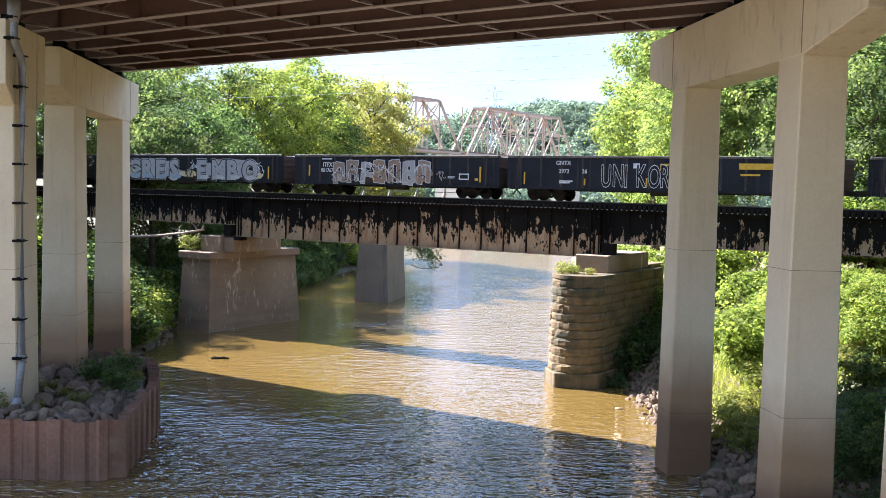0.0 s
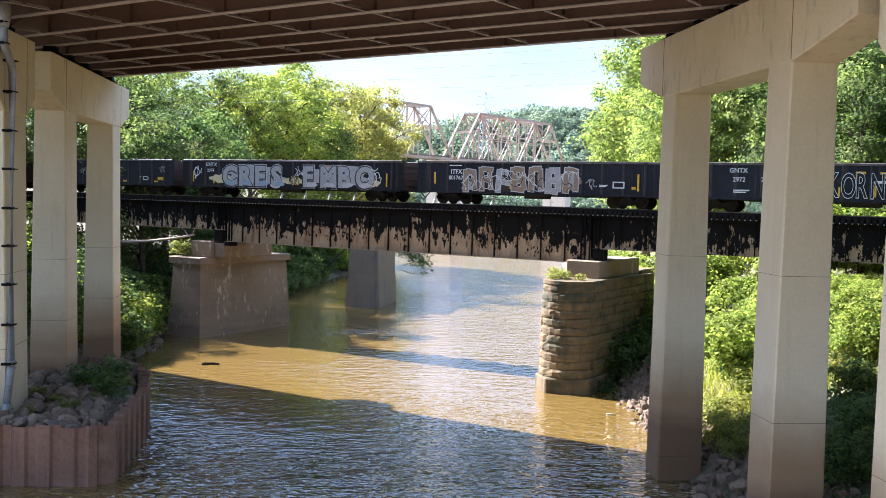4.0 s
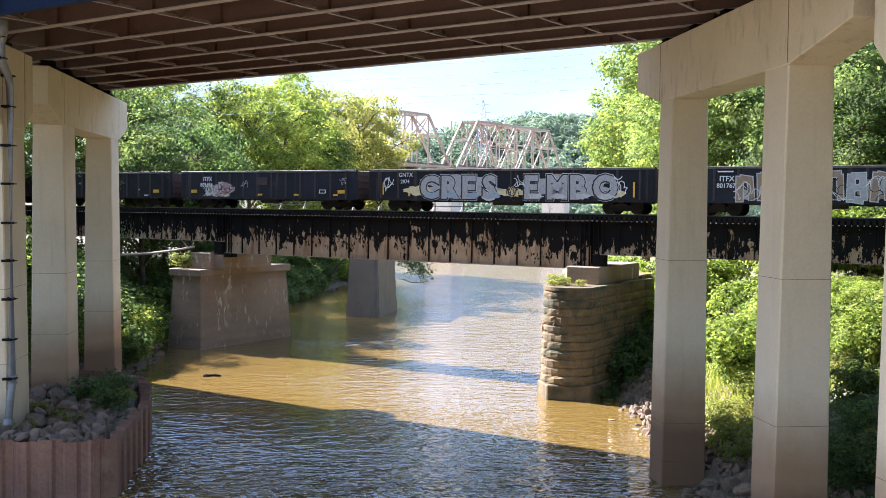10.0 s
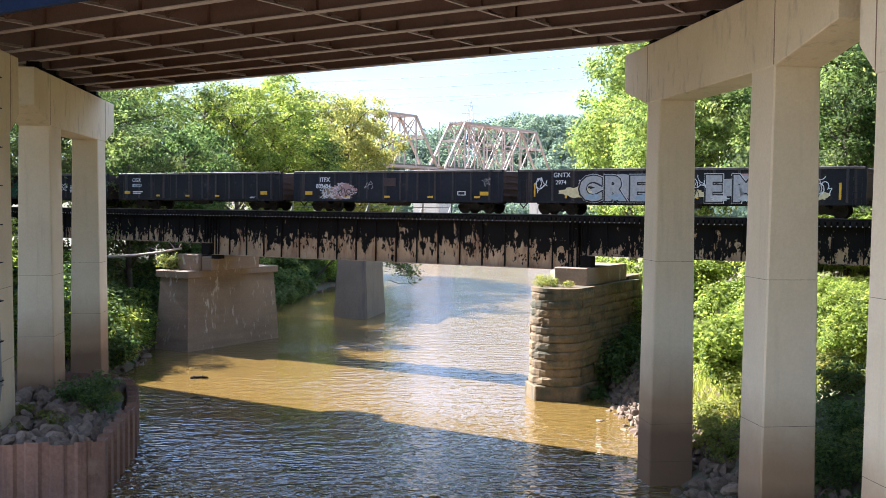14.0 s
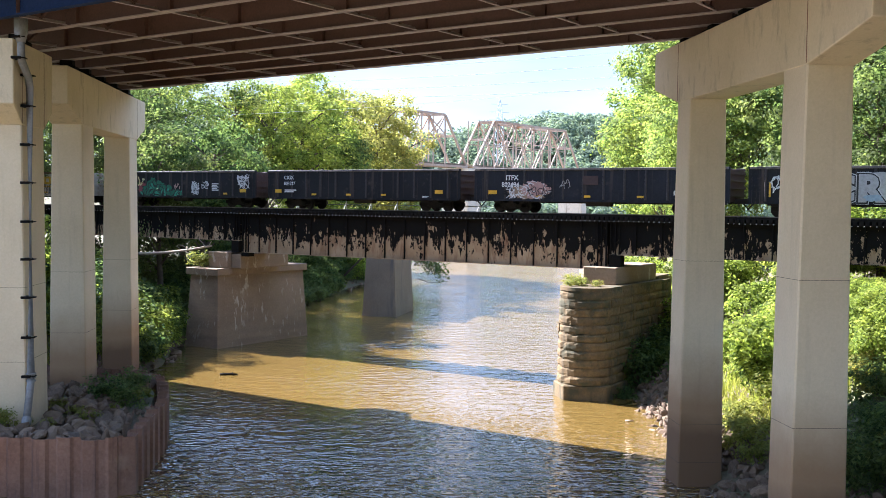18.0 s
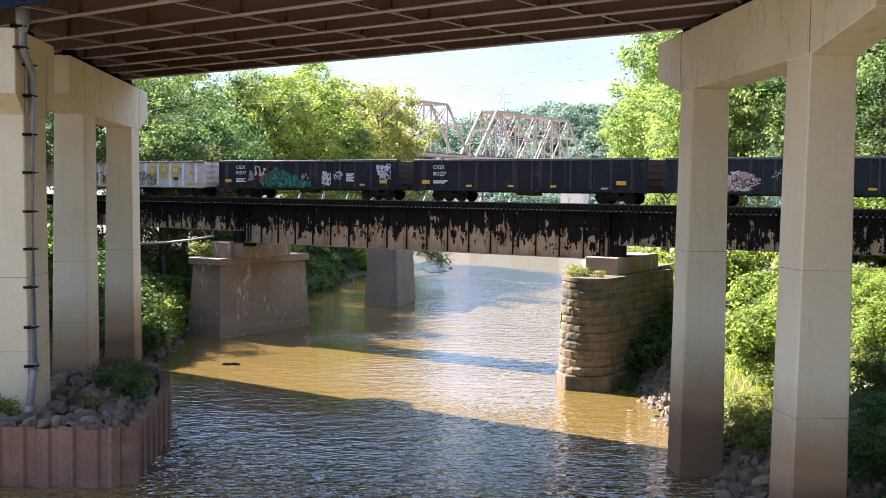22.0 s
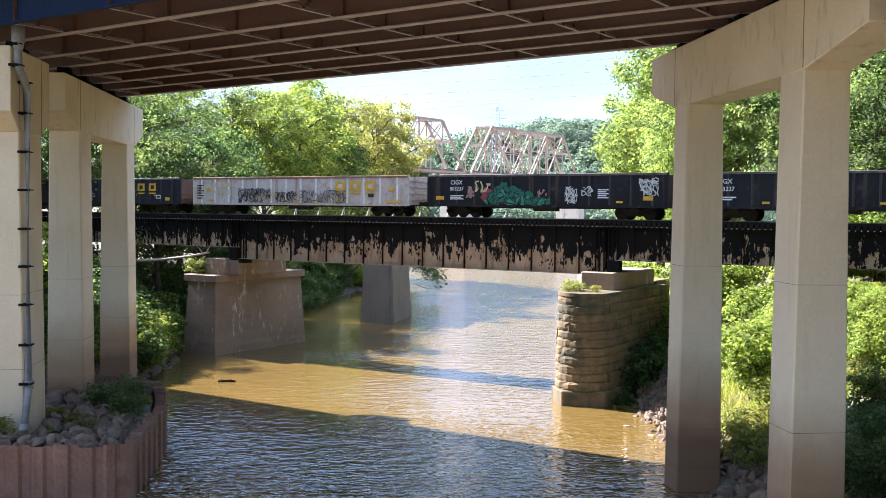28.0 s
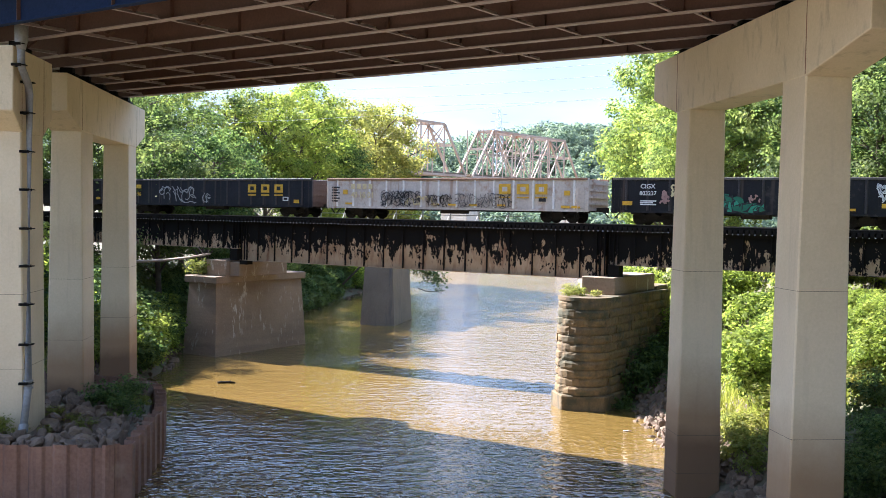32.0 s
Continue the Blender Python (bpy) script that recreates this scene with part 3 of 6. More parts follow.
def bent(side, columns, cap, z0s, ztop, zcap, label, concrete="column"):
    """Columns (near y, far y) under one cap (near y, far y, overhang chamfers)."""
    slope, base = (SLOPE_L, BENT_L) if side < 0 else (SLOPE_R, BENT_R)
    ang = math.atan(slope)
    m = Matrix.Translation((base, 0, 0)) @ Matrix.Rotation(ang, 4, "Z")
    k = 1 / math.cos(ang)
    # local y runs along the bent, local x > 0 to the right; the river face is at x = 0
    th = thing("bridge_pier", m, label, "bridge pier", "road bridge piers")
    w, sg = 1.46, -1.0 if side < 0 else 1.0
    for (ya, yb), z0 in zip(columns, z0s):
        ya, yb, g = ya * k, yb * k, 0.012 * (zcap - z0)
        lo = [(-g * sg, ya), ((w + g) * sg, ya), ((w + g) * sg, yb), (-g * sg, yb)]
        hi = [(0, ya), (w * sg, ya), (w * sg, yb), (0, yb)]
        bm = prism(lo, z0, zcap, hi)
        bmesh.ops.bevel(bm, geom=[e for e in bm.edges if abs(e.verts[0].co.z - e.verts[1].co.z) > 1], offset=0.05, segments=1, affect="EDGES")
        col = part("column", bm, M[concrete], th)
        # a dark block on the river face paints the shade inside a small hole
        hx = sorted((-0.012 * sg, 0.05 * sg))
        part("drain_hole", box(*hx, (ya + yb) / 2 - 0.05, (ya + yb) / 2 + 0.05, zcap - 1.3, zcap - 1.0), M["mortar"], col, "small dark block standing for a hole")
        for zz in ((9.04, 4.58 if ya < 36 else 2.5, 0.98) if side > 0 else (7.6, 4.6)):
            f = (zcap - zz) / (zcap - z0) * g + 0.004
            xa, xb = sorted((-f * sg, (w + f) * sg))
            part("joint", box(xa, xb, ya - 0.004, yb + 0.004, zz - 0.006, zz + 0.006), M["mortar"], col, "dark construction joint")
    c0, c1 = cap[0] * k, cap[1] * k
    ca, cb = columns[0][0] * k, columns[-1][1] * k
    rise_, near = 0.8, 0.75
    prof = [(c0, ztop), (c0, zcap + near), (ca, zcap), (cb, zcap), (c1, zcap + rise_), (c1, ztop)]
    bm = bmesh.new()
    xa, xb = -0.03 * sg, (w + 0.03) * sg
    r0 = [bm.verts.new((xa, y, z)) for y, z in prof]
    r1 = [bm.verts.new((xb, y, z)) for y, z in prof]
    n = len(prof)
    for i in range(n):
        bm.faces.new((r0[i], r0[(i + 1) % n], r1[(i + 1) % n], r1[i]))
    bm.faces.new(r0)
    bm.faces.new(r1[::-1])
    bmesh.ops.recalc_face_normals(bm, faces=bm.faces)
    bmesh.ops.bevel(bm, geom=list(bm.edges), offset=0.03, segments=1, affect="EDGES")
    capo = part("cap_beam", bm, M["cap"], th, "streaked concrete cap beam")
    for y in (columns[0][0] * k, columns[-1][1] * k):
        part("joint", box(*sorted((-0.036 * sg, 0.02 * sg)), y - 0.022, y + 0.022, zcap + 0.05, ztop - 0.05), M["sheet"], capo, "rust-stained vertical joint")
    # bearings under the girders
    for gy in GIRDERS:
        # where the girder crosses the middle of the cap
        d = Vector((-math.sin(ang), math.cos(ang), 0))
        o = m @ Vector((w * sg / 2, 0, 0))
        t = (gy - o.dot(ACROSS)) / d.dot(ACROSS)
        if c0 + 0.3 < t < c1 - 0.3:
            pt = o + d * t
            zf = FLANGE_Z + GRADE * pt.dot(DIR)
            bm = bmesh.new()
            add_box(bm, w * sg / 2 - 0.45, w * sg / 2 + 0.45, t - 0.4, t + 0.4, ztop - 0.02, ztop + max(0.06, (zf - ztop) * 0.5))
            add_box(bm, w * sg / 2 - 0.3, w * sg / 2 + 0.3, t - 0.26, t + 0.26, ztop + max(0.06, (zf - ztop) * 0.5), zf)
            part("bearing", bm, M["black_steel"], th)
    return th


LAB = "tall pale concrete bridge pier with water stains at its foot"
bent(-1, [(51.2, 53.4), (62.0, 64.1)], (48.5, 66.6), (0.8, -1.0), 17.32, 14.82, LAB)
bent(-1, [(41.8, 44.75)], (40.7, 45.95), (1.5,), 17.36, 14.1, "single-column concrete bridge pier on a rock-filled caisson", "clean_column")
bent(1, [(31.05, 32.7), (41.25, 42.8)], (27.3, 45.9), (-1.0, -1.5), 17.82, 15.43, LAB)
bent(1, [(23.2, 25.4)], (20.6, 26.2), (-0.5,), 17.8, 14.5, "pale concrete bridge pier standing on the river bank")

# ---- railway ----
U, V = Vector((0.8443, -0.5359, 0)), Vector((0.5359, 0.8443, 0))
RAILWAY = Matrix(((U.x, V.x, 0, 0), (U.y, V.y, 0, 69.3), (0, 0, 1, 0), (0, 0, 0, 1)))
RAIL_Z = 10.67


def on_rail(s, y, z):
    return RAILWAY @ Vector((s, y, z))


def railway_bridge():
    br = thing("railway_bridge", RAILWAY, "riveted steel plate girder railway bridge, pale paint streaked with black soot", "bridge")
    spans = ((-75.0, -47.6, 8.15), (-47.4, -18.1, 8.15), (-17.9, 11.8, 7.3), (12.0, 41.0, 8.2), (41.2, 70.0, 8.2))
    top = 10.25
    for sa, sb, zb in spans:
        for y, near in ((0.35, True), (2.75, False)):
            g = part("girder", box(sa, sb, y, y + 0.03, zb + 0.04, top - 0.04), M["girder"] if near else M["black_steel"], br, "pale girder web streaked with black runs" if near else "")
            f = bmesh.new()
            add_box(f, sa, sb, y - 0.2, y + 0.23, zb, zb + 0.04)
            add_box(f, sa, sb, y - 0.02, y - 0.002, zb + 0.04, zb + 0.2)
            part("bottom_flange", f, M["girder"] if near else M["black_steel"], g)
            f = bmesh.new()
            add_box(f, sa, sb, y - 0.2, y + 0.23, top - 0.04, top)
            add_box(f, sa, sb, y - 0.02, y - 0.002, top - 0.2, top - 0.04)
            part("top_flange", f, M["black_steel"], g)
            if near:
                n = max(2, round((sb - sa) / 1.62))
                me = finish(box(-0.025, 0.025, y - 0.13, y - 0.001, zb + 0.04, top - 0.04), M["black_steel"])
                for k in range(n + 1):
                    s = sa + 0.05 + (sb - sa - 0.1) * k / n
                    place("stiffener", me, g, "", pose(s, 0, 0))
                for s in (sa + 0.35, sa + 0.6, sb - 0.35, sb - 0.6):
                    place("stiffener", me, g, "", pose(s, 0, 0))
        for k in range(int((sb - sa) / 4)):
            s = sa + 2 + k * 4
            bm = bmesh.new()
            add_bar(bm, (s, 0.4, zb + 0.3), (s, 2.7, top - 0.3), 0.08, 0.08)
            add_bar(bm, (s, 0.4, top - 0.3), (s, 2.7, zb + 0.3), 0.08, 0.08)
            part("cross_brace", bm, M["black_steel"], br)
        for s in (sa + 0.4, sb - 0.4):
            part("bearing", box(s - 0.35, s + 0.35, 0.1, 0.75, 7.28 if zb > 8 else 7.0, zb), M["black_steel"], br)
    tie = finish(box(-0.11, 0.11, 0.02, 3.18, top, top + 0.25, 0.012), M["tie"])
    studs = bmesh.new()
    k, s = 0, -48.0
    while s < 42.0:
        if k < 300:
            place("tie", tie, br, "", pose(s, 0.02 * math.sin(k * 2.3), 0))
        add_box(studs, s + 0.13, s + 0.18, 0.02, 0.06, top - 0.03, top + 0.02)
        s += 0.315
        k += 1
    tagged(part("bolt_strip", studs, M["stud"], br, "row of bright bolt ends along the deck edge"), kind="stuff")
    part("guard_timber", box(-75, 70, 0.10, 0.30, top + 0.25, top + 0.38), M["tie"], br)
    for y in (0.88, 2.32):
        bm = bmesh.new()
        add_box(bm, -75, 70, y - 0.07, y + 0.07, top + 0.25, top + 0.27)
        add_box(bm, -75, 70, y - 0.012, y + 0.012, top + 0.27, RAIL_Z - 0.04)
        add_box(bm, -75, 70, y - 0.035, y + 0.035, RAIL_Z - 0.04, RAIL_Z)
        part("rail", bm, M["rail"], br)
    # handrail on the far side
    for k in range(9):
        s = -15.0 + k * 2.3
        bm = bmesh.new()
        add_bar(bm, (s, 3.35, top + 0.2), (s, 3.35, top + 1.35), 0.06, 0.06)
        add_bar(bm, (s - 0.75, 3.75, top - 0.1), (s, 3.35, top + 0.95), 0.05, 0.05)
        add_box(bm, s - 0.8, s + 0.1, 3.1, 3.8, top + 0.02, top + 0.1)
        part("rail_post", bm, M["stud"], br, "pale handrail post with a raking strut")
    for z in (0.75, 1.3):
        part("handrail", bar((-16, 3.35, top + z), (4.5, 3.35, top + z), 0.05, 0.05), M["stud"], br)
    return br


railway_bridge()


def tapered(s0, s1, y0, y1, g):
    return [(s0 - g, y0 - g), (s1 + g, y0 - g), (s1 + g, y1 + g), (s0 - g, y1 + g)]


def left_pier():
    th = thing("railway_pier", RAILWAY, "battered brown concrete railway pier with a stepped top and pale stains", "bridge pier")
    bm = prism(tapered(-22.0, -19.2, -1.0, 8.9, 0.45), -2.5, 5.5, tapered(-22.0, -19.2, -1.0, 8.9, 0.0))
    part("shaft", bm, M["old_concrete"], th)
    bm = prism(tapered(-22.0, -19.2, -1.0, 8.9, 0.28), 5.5, 6.05)
    bmesh.ops.bevel(bm, geom=list(bm.edges), offset=0.05, segments=1, affect="EDGES")
    part("coping", bm, M["old_concrete"], th)
    bm = prism(tapered(-20.9, -18.9, -0.3, 5.2, 0.0), 6.05, 7.28)
    bmesh.ops.bevel(bm, geom=list(bm.edges), offset=0.05, segments=1, affect="EDGES")
    part("bridge_seat", bm, M["old_concrete"], th)
    part("bridge_seat", box(-18.88, -17.9, 0.1, 5.6, 6.05, 7.15, 0.04), M["old_concrete"], th)
    return th


def right_pier():
    th = thing("railway_pier", RAILWAY, "coursed sandstone railway pier with rounded nose and weedy ledge", "bridge pier")
    sc, r, yn = 11.75, 1.5, -2.4
    def outline(rr, back=7.0, n=18):
        pts = [(sc + rr * math.cos(a), yn + rr * math.sin(a)) for a in [math.pi + math.pi * i / n for i in range(n + 1)]]
        return pts + [(sc + rr, back), (sc - rr, back)]
    part("core", prism(outline(r - 0.10), 0.7, 6.2, outline(r - 0.20)), M["mortar"], th, "dark recessed joints")
    foot = [(sc - 1.75, yn - 0.7), (sc - 0.45, yn - 2.05), (sc + 1.8, yn - 1.0), (sc + 2.0, 7.2), (sc - 2.0, 7.2)]
    bm = prism(foot, -2.5, 0.85)
    bmesh.ops.bevel(bm, geom=list(bm.edges), offset=0.06, segments=1, affect="EDGES")
    part("footing", bm, M["stone"], th)
    rng = random.Random(5)
    courses = 11
    hz = (6.25 - 0.85) / courses
    for c in range(courses):
        rr = r + 0.12 * (1 - c / courses)
        z0, z1 = 0.85 + c * hz + 0.008, 0.85 + (c + 1) * hz - 0.008
        cuts = [0.0]
        arc = math.pi * rr
        total = arc + 2 * (7.0 - yn)
        # walk round the pier from the far left, over the nose, to the far right
        while cuts[-1] < total - 0.6:
            cuts.append(min(total, cuts[-1] + rng.uniform(1.2, 2.6)))
        if cuts[-1] < total:
            cuts[-1] = total
        def at(u, rad):
            side = 7.0 - yn
            if u < side:
                return sc - rad, 7.0 - u
            if u < side + arc:
                a = math.pi + (u - side) / rr
                return sc + rad * math.cos(a), yn + rad * math.sin(a)
            return sc + rad, yn + (u - side - arc)
        for u0, u1 in zip(cuts, cuts[1:]):
            n = 6
            out = rr + rng.uniform(-0.03, 0.05)
            us = [u0 + 0.004 + (u1 - u0 - 0.008) * i / n for i in range(n + 1)]
            bulge = rng.uniform(0.05, 0.09)
            # rough quarry face: four rows of points pushed out unevenly
            bm = bmesh.new()
            rows = []
            for j in range(4):
                z = z0 + (z1 - z0) * (0, 0.3, 0.72, 1)[j]
                edge = j in (0, 3)
                row = []
                for i, u in enumerate(us):
                    push = bulge * (0.25 if edge or i in (0, n) else 1.0) + rng.uniform(-0.018, 0.022)
                    row.append(bm.verts.new((*at(u, out + push), z + (0 if edge else rng.uniform(-0.03, 0.03)))))
                rows.append(row)
            back = [[bm.verts.new((*at(u, rr - 0.28), z)) for u in us] for z in (z0, z1)]
            for a, b in zip(rows, rows[1:]):
                for i in range(n):
                    bm.faces.new((a[i], a[i + 1], b[i + 1], b[i]))
            for i in range(n):
                bm.faces.new((rows[3][i], rows[3][i + 1], back[1][i + 1], back[1][i]))
                bm.faces.new((back[0][i], back[0][i + 1], rows[0][i + 1], rows[0][i]))
            bm.faces.new([r[0] for r in rows] + [back[1][0], back[0][0]])
            bm.faces.new([back[0][n], back[1][n]] + [r[n] for r in rows[::-1]])
            bmesh.ops.recalc_face_normals(bm, faces=bm.faces)
            part("stone_block", bm, M["stone"], th)
    cap = [(x, y) for x, y in outline(r + 0.08, 7.1)]
    part("ledge", prism(cap, 6.25, 6.45), M["stone"], th)
    bm = box(sc - 1.1, sc + 1.05, -0.6, 6.0, 6.45, 7.5, 0.05)
    part("bridge_seat", bm, M["old_concrete"], th)
    bm = box(sc - 1.2, sc + 1.2, 6.0, 8.5, 0.5, 6.7, 0.05)
    part("back_block", bm, M["stone"], th)
    return th


left_pier()
right_pier()
th = thing("river_pier", pose(-5.2, 105.4, 0, 0, 0, -12), "disused grey concrete river pier with battered sides", "bridge pier")
part("shaft", prism(tapered(-1.35, 1.35, -3.0, 3.6, 0.5), -2.5, 7.0, tapered(-1.35, 1.35, -3.0, 3.6, 0.0)), M["grey_concrete"], th)
for s in (-48.0, 41.5):
    ab = thing("railway_pier", RAILWAY, "stone railway pier among the trees on the bank", "bridge pier")
    part("shaft", prism(tapered(s - 1.2, s + 1.2, -0.6, 6, 0.4), 1.0, 7.27, tapered(s - 1.2, s + 1.2, -0.6, 6, 0.0)), M["stone"], ab)

# ---- freight train ----
BODY = 2.78      # rail to top chord
FLOOR = 0.98


def lettering(text, size, material, bold=0.0):
    cu = bpy.data.curves.new("lettering", "FONT")
    cu.body, cu.size, cu.offset, cu.extrude = text, size, bold, 0.002
    cu.resolution_u = 3
    ob = bpy.data.objects.new("lettering", cu)
    scene.collection.objects.link(ob)
    bpy.context.view_layer.update()
    me = bpy.data.meshes.new_from_object(ob.evaluated_get(bpy.context.evaluated_depsgraph_get()))
    bpy.data.objects.remove(ob)
    me.materials.clear()
    me.materials.append(material)
    return me


def write(parent, text, x, z, size, material, bold=0.0, y=-0.075, name="lettering", label="", wide=1.0):
    me = lettering(text, size, material, bold)
    ob = place(name, me, parent, label, pose(x, y, z, 90) @ Matrix.Diagonal((wide, 1, 1, 1)))
    return tagged(ob, kind="stuff") if len(text) > 1 else ob


WHEEL_R = 0.42


def wheelset_mesh():
    bm = bmesh.new()
    for y in (0.88, 2.32):
        sg = 1 if y > 1.6 else -1
        tube([(0, y - sg * 0.08, 0), (0, y - sg * 0.05, 0)], [0.455, 0.455], 20, bm)
        tube([(0, y - sg * 0.05, 0), (0, y + sg * 0.07, 0)], [WHEEL_R, WHEEL_R - 0.01], 20, bm)
        add_box(bm, -0.05, 0.05, y + sg * 0.06 - 0.02, y + sg * 0.06 + 0.02, -0.3, 0.3)
    tube([(0, 0.62, 0), (0, 2.58, 0)], [0.09, 0.09], 8, bm)
    bmesh.ops.translate(bm, verts=bm.verts, vec=(0, -1.6, 0))
    bmesh.ops.recalc_face_normals(bm, faces=bm.faces)
    return finish(bm, M["wheel"])


WHEELS = wheelset_mesh()


def side_frame_mesh():
    bm = prism([(-1.15, 0), (1.15, 0), (1.15, 0.12), (-1.15, 0.12)], 0.36, 0.52)
    add_box(bm, -1.2, -0.75, 0, 0.14, 0.34, 0.56)
    add_box(bm, 0.75, 1.2, 0, 0.14, 0.34, 0.56)
    add_box(bm, -0.38, 0.38, -0.02, 0.14, 0.2, 0.62)
    add_bar(bm, (-0.9, 0.06, 0.4), (-0.35, 0.06, 0.22), 0.12, 0.12)
    add_bar(bm, (0.9, 0.06, 0.4), (0.35, 0.06, 0.22), 0.12, 0.12)
    return finish(bm, M["wheel"])


FRAME = side_frame_mesh()
spinning = []


def gondola(length, paint, ribs, label, end_paint="car_rust"):
    """An open goods wagon: its origin is the left body end at rail height, on the plane of the near side."""
    car = thing("gondola_car", RAILWAY, label, "freight car", "freight train cars")
    L, P = length, M[paint]
    W = 3.2
    for y, near in ((0.0, True), (W, False)):
        sg = 1 if near else -1
        ya, yb = sorted((y, y + sg * 0.03))
        sh = part("side_sheet", box(0, L, ya, yb, FLOOR - 0.2, BODY - 0.12), P, car)
        ya, yb = sorted((y - sg * 0.07, y + sg * 0.1))
        part("top_chord", box(-0.02, L + 0.02, ya, yb, BODY - 0.14, BODY, 0.015), M["rust_chord" if paint == "car_white" else "sunlit_chord"], car)
        part("side_sill", box(0, L, *sorted((y - sg * 0.05, y + sg * 0.04)), FLOOR - 0.27, FLOOR - 0.13), P, car)
        rib = finish(prism([(-0.075, 0), (-0.04, -0.068), (0.04, -0.068), (0.075, 0)], FLOOR - 0.13, BODY - 0.14) if near else prism([(-0.075, 0), (0.075, 0), (0.04, 0.068), (-0.04, 0.068)], FLOOR - 0.13, BODY - 0.14), M["white_rib" if paint == "car_white" else "grey_rib"])
        for k in range(ribs):
            place("rib", rib, sh, "", pose(0.85 + (L - 1.7) * k / (ribs - 1), y, 0))
    part("floor", box(0.05, L - 0.05, 0.03, W - 0.03, FLOOR - 0.08, FLOOR), M["car_rust"], car)
    part("centre_sill", box(0.6, L - 0.6, 1.35, 1.85, 0.62, FLOOR - 0.085), M["wheel"], car)
    bearer = finish(box(-0.06, 0.06, 0.2, W - 0.2, FLOOR - 0.3, FLOOR - 0.08), M["wheel"])
    for k in range(1, 10):
        place("cross_bearer", bearer, car, "", pose(L * k / 10, 0, 0))
    part("air_tank", box(L * 0.46, L * 0.56, 0.35, 0.9, 0.45, FLOOR - 0.1, 0.06), M["wheel"], car)
    for x, sg in ((0.0, -1), (L, 1)):
        xa, xb = sorted((x, x - sg * 0.03))
        e = part("end_wall", box(xa, xb, 0.03, W - 0.03, FLOOR - 0.2, BODY - 0.1), M[end_paint], car)
        for k in range(4):
            z = FLOOR + 0.15 + k * 0.42
            part("end_rib", box(*sorted((x, x + sg * 0.09)), 0.05, W - 0.05, z, z + 0.14), M[end_paint], e)
        part("corner_post", box(*sorted((x - sg * 0.05, x + sg * 0.1)), -0.01, 0.14, FLOOR - 0.25, BODY), P, car)
        bm = bmesh.new()
        for k in range(4):
            add_bar(bm, (x - sg * 0.12, -0.11, FLOOR + 0.05 + k * 0.36), (x - sg * 0.56, -0.11, FLOOR + 0.05 + k * 0.36), 0.02, 0.02)
        for xx in (0.12, 0.56):
            add_bar(bm, (x - sg * xx, -0.11, FLOOR - 0.35), (x - sg * xx, -0.11, FLOOR + 1.2), 0.03, 0.02)
            add_bar(bm, (x - sg * xx, -0.12, FLOOR + 1.18), (x - sg * xx, 0.0, FLOOR + 1.18), 0.03, 0.02)
            add_bar(bm, (x - sg * xx, -0.12, FLOOR - 0.18), (x - sg * xx, 0.0, FLOOR - 0.18), 0.03, 0.02)
        part("ladder", bm, P, car)
        bm = bmesh.new()
        add_box(bm, *sorted((x - sg * 0.4, x + sg * 0.45)), 1.45, 1.75, 0.72, 0.98)
        add_box(bm, *sorted((x + sg * 0.42, x + sg * 0.70)), 1.42, 1.78, 0.68, 1.0)
        add_bar(bm, (x + sg * 0.3, 1.9, 0.75), (x + sg * 0.68, 1.9, 0.35), 0.06, 0.06)
        part("coupler", bm, M["wheel"], car)
        tr = new("truck")
        tr.parent = car
        tr.matrix_basis = pose(x - sg * 2.25, 1.6, 0)
        for y in (0.58, 2.48):
            place("side_frame", FRAME, tr, "", pose(0, y - 1.6 if y < 1.6 else y - 1.6, 0))
        part("bolster", box(-0.2, 0.2, -1.0, 1.0, 0.45, 0.74), M["wheel"], tr)
        for dx in (-0.89, 0.89):
            ws = place("wheelset", WHEELS, tr, "", pose(dx, 0, WHEEL_R))
            spinning.append((ws, dx))
    return car


def yellow_plates(car, xs, z=0.98, w=0.42, h=0.13, y=-0.073):
    me = finish(box(-w / 2, w / 2, y - 0.004, y, z, z + h), M["yellow"])
    for x in xs:
        place("reflector", me, car, "yellow reflector plate", pose(x, 0, 0))


def bars(car, x, z, rows, w, h, mat="white", gap=0.5):
    bm = bmesh.new()
    for k in range(rows):
        add_box(bm, x, x + w * (1 if k % 2 == 0 else 0.8), -0.077, -0.073, z - k * h * (1 + gap), z - k * h * (1 + gap) + h)
    return tagged(part("stencil_bars", bm, M[mat], car), kind="stuff")


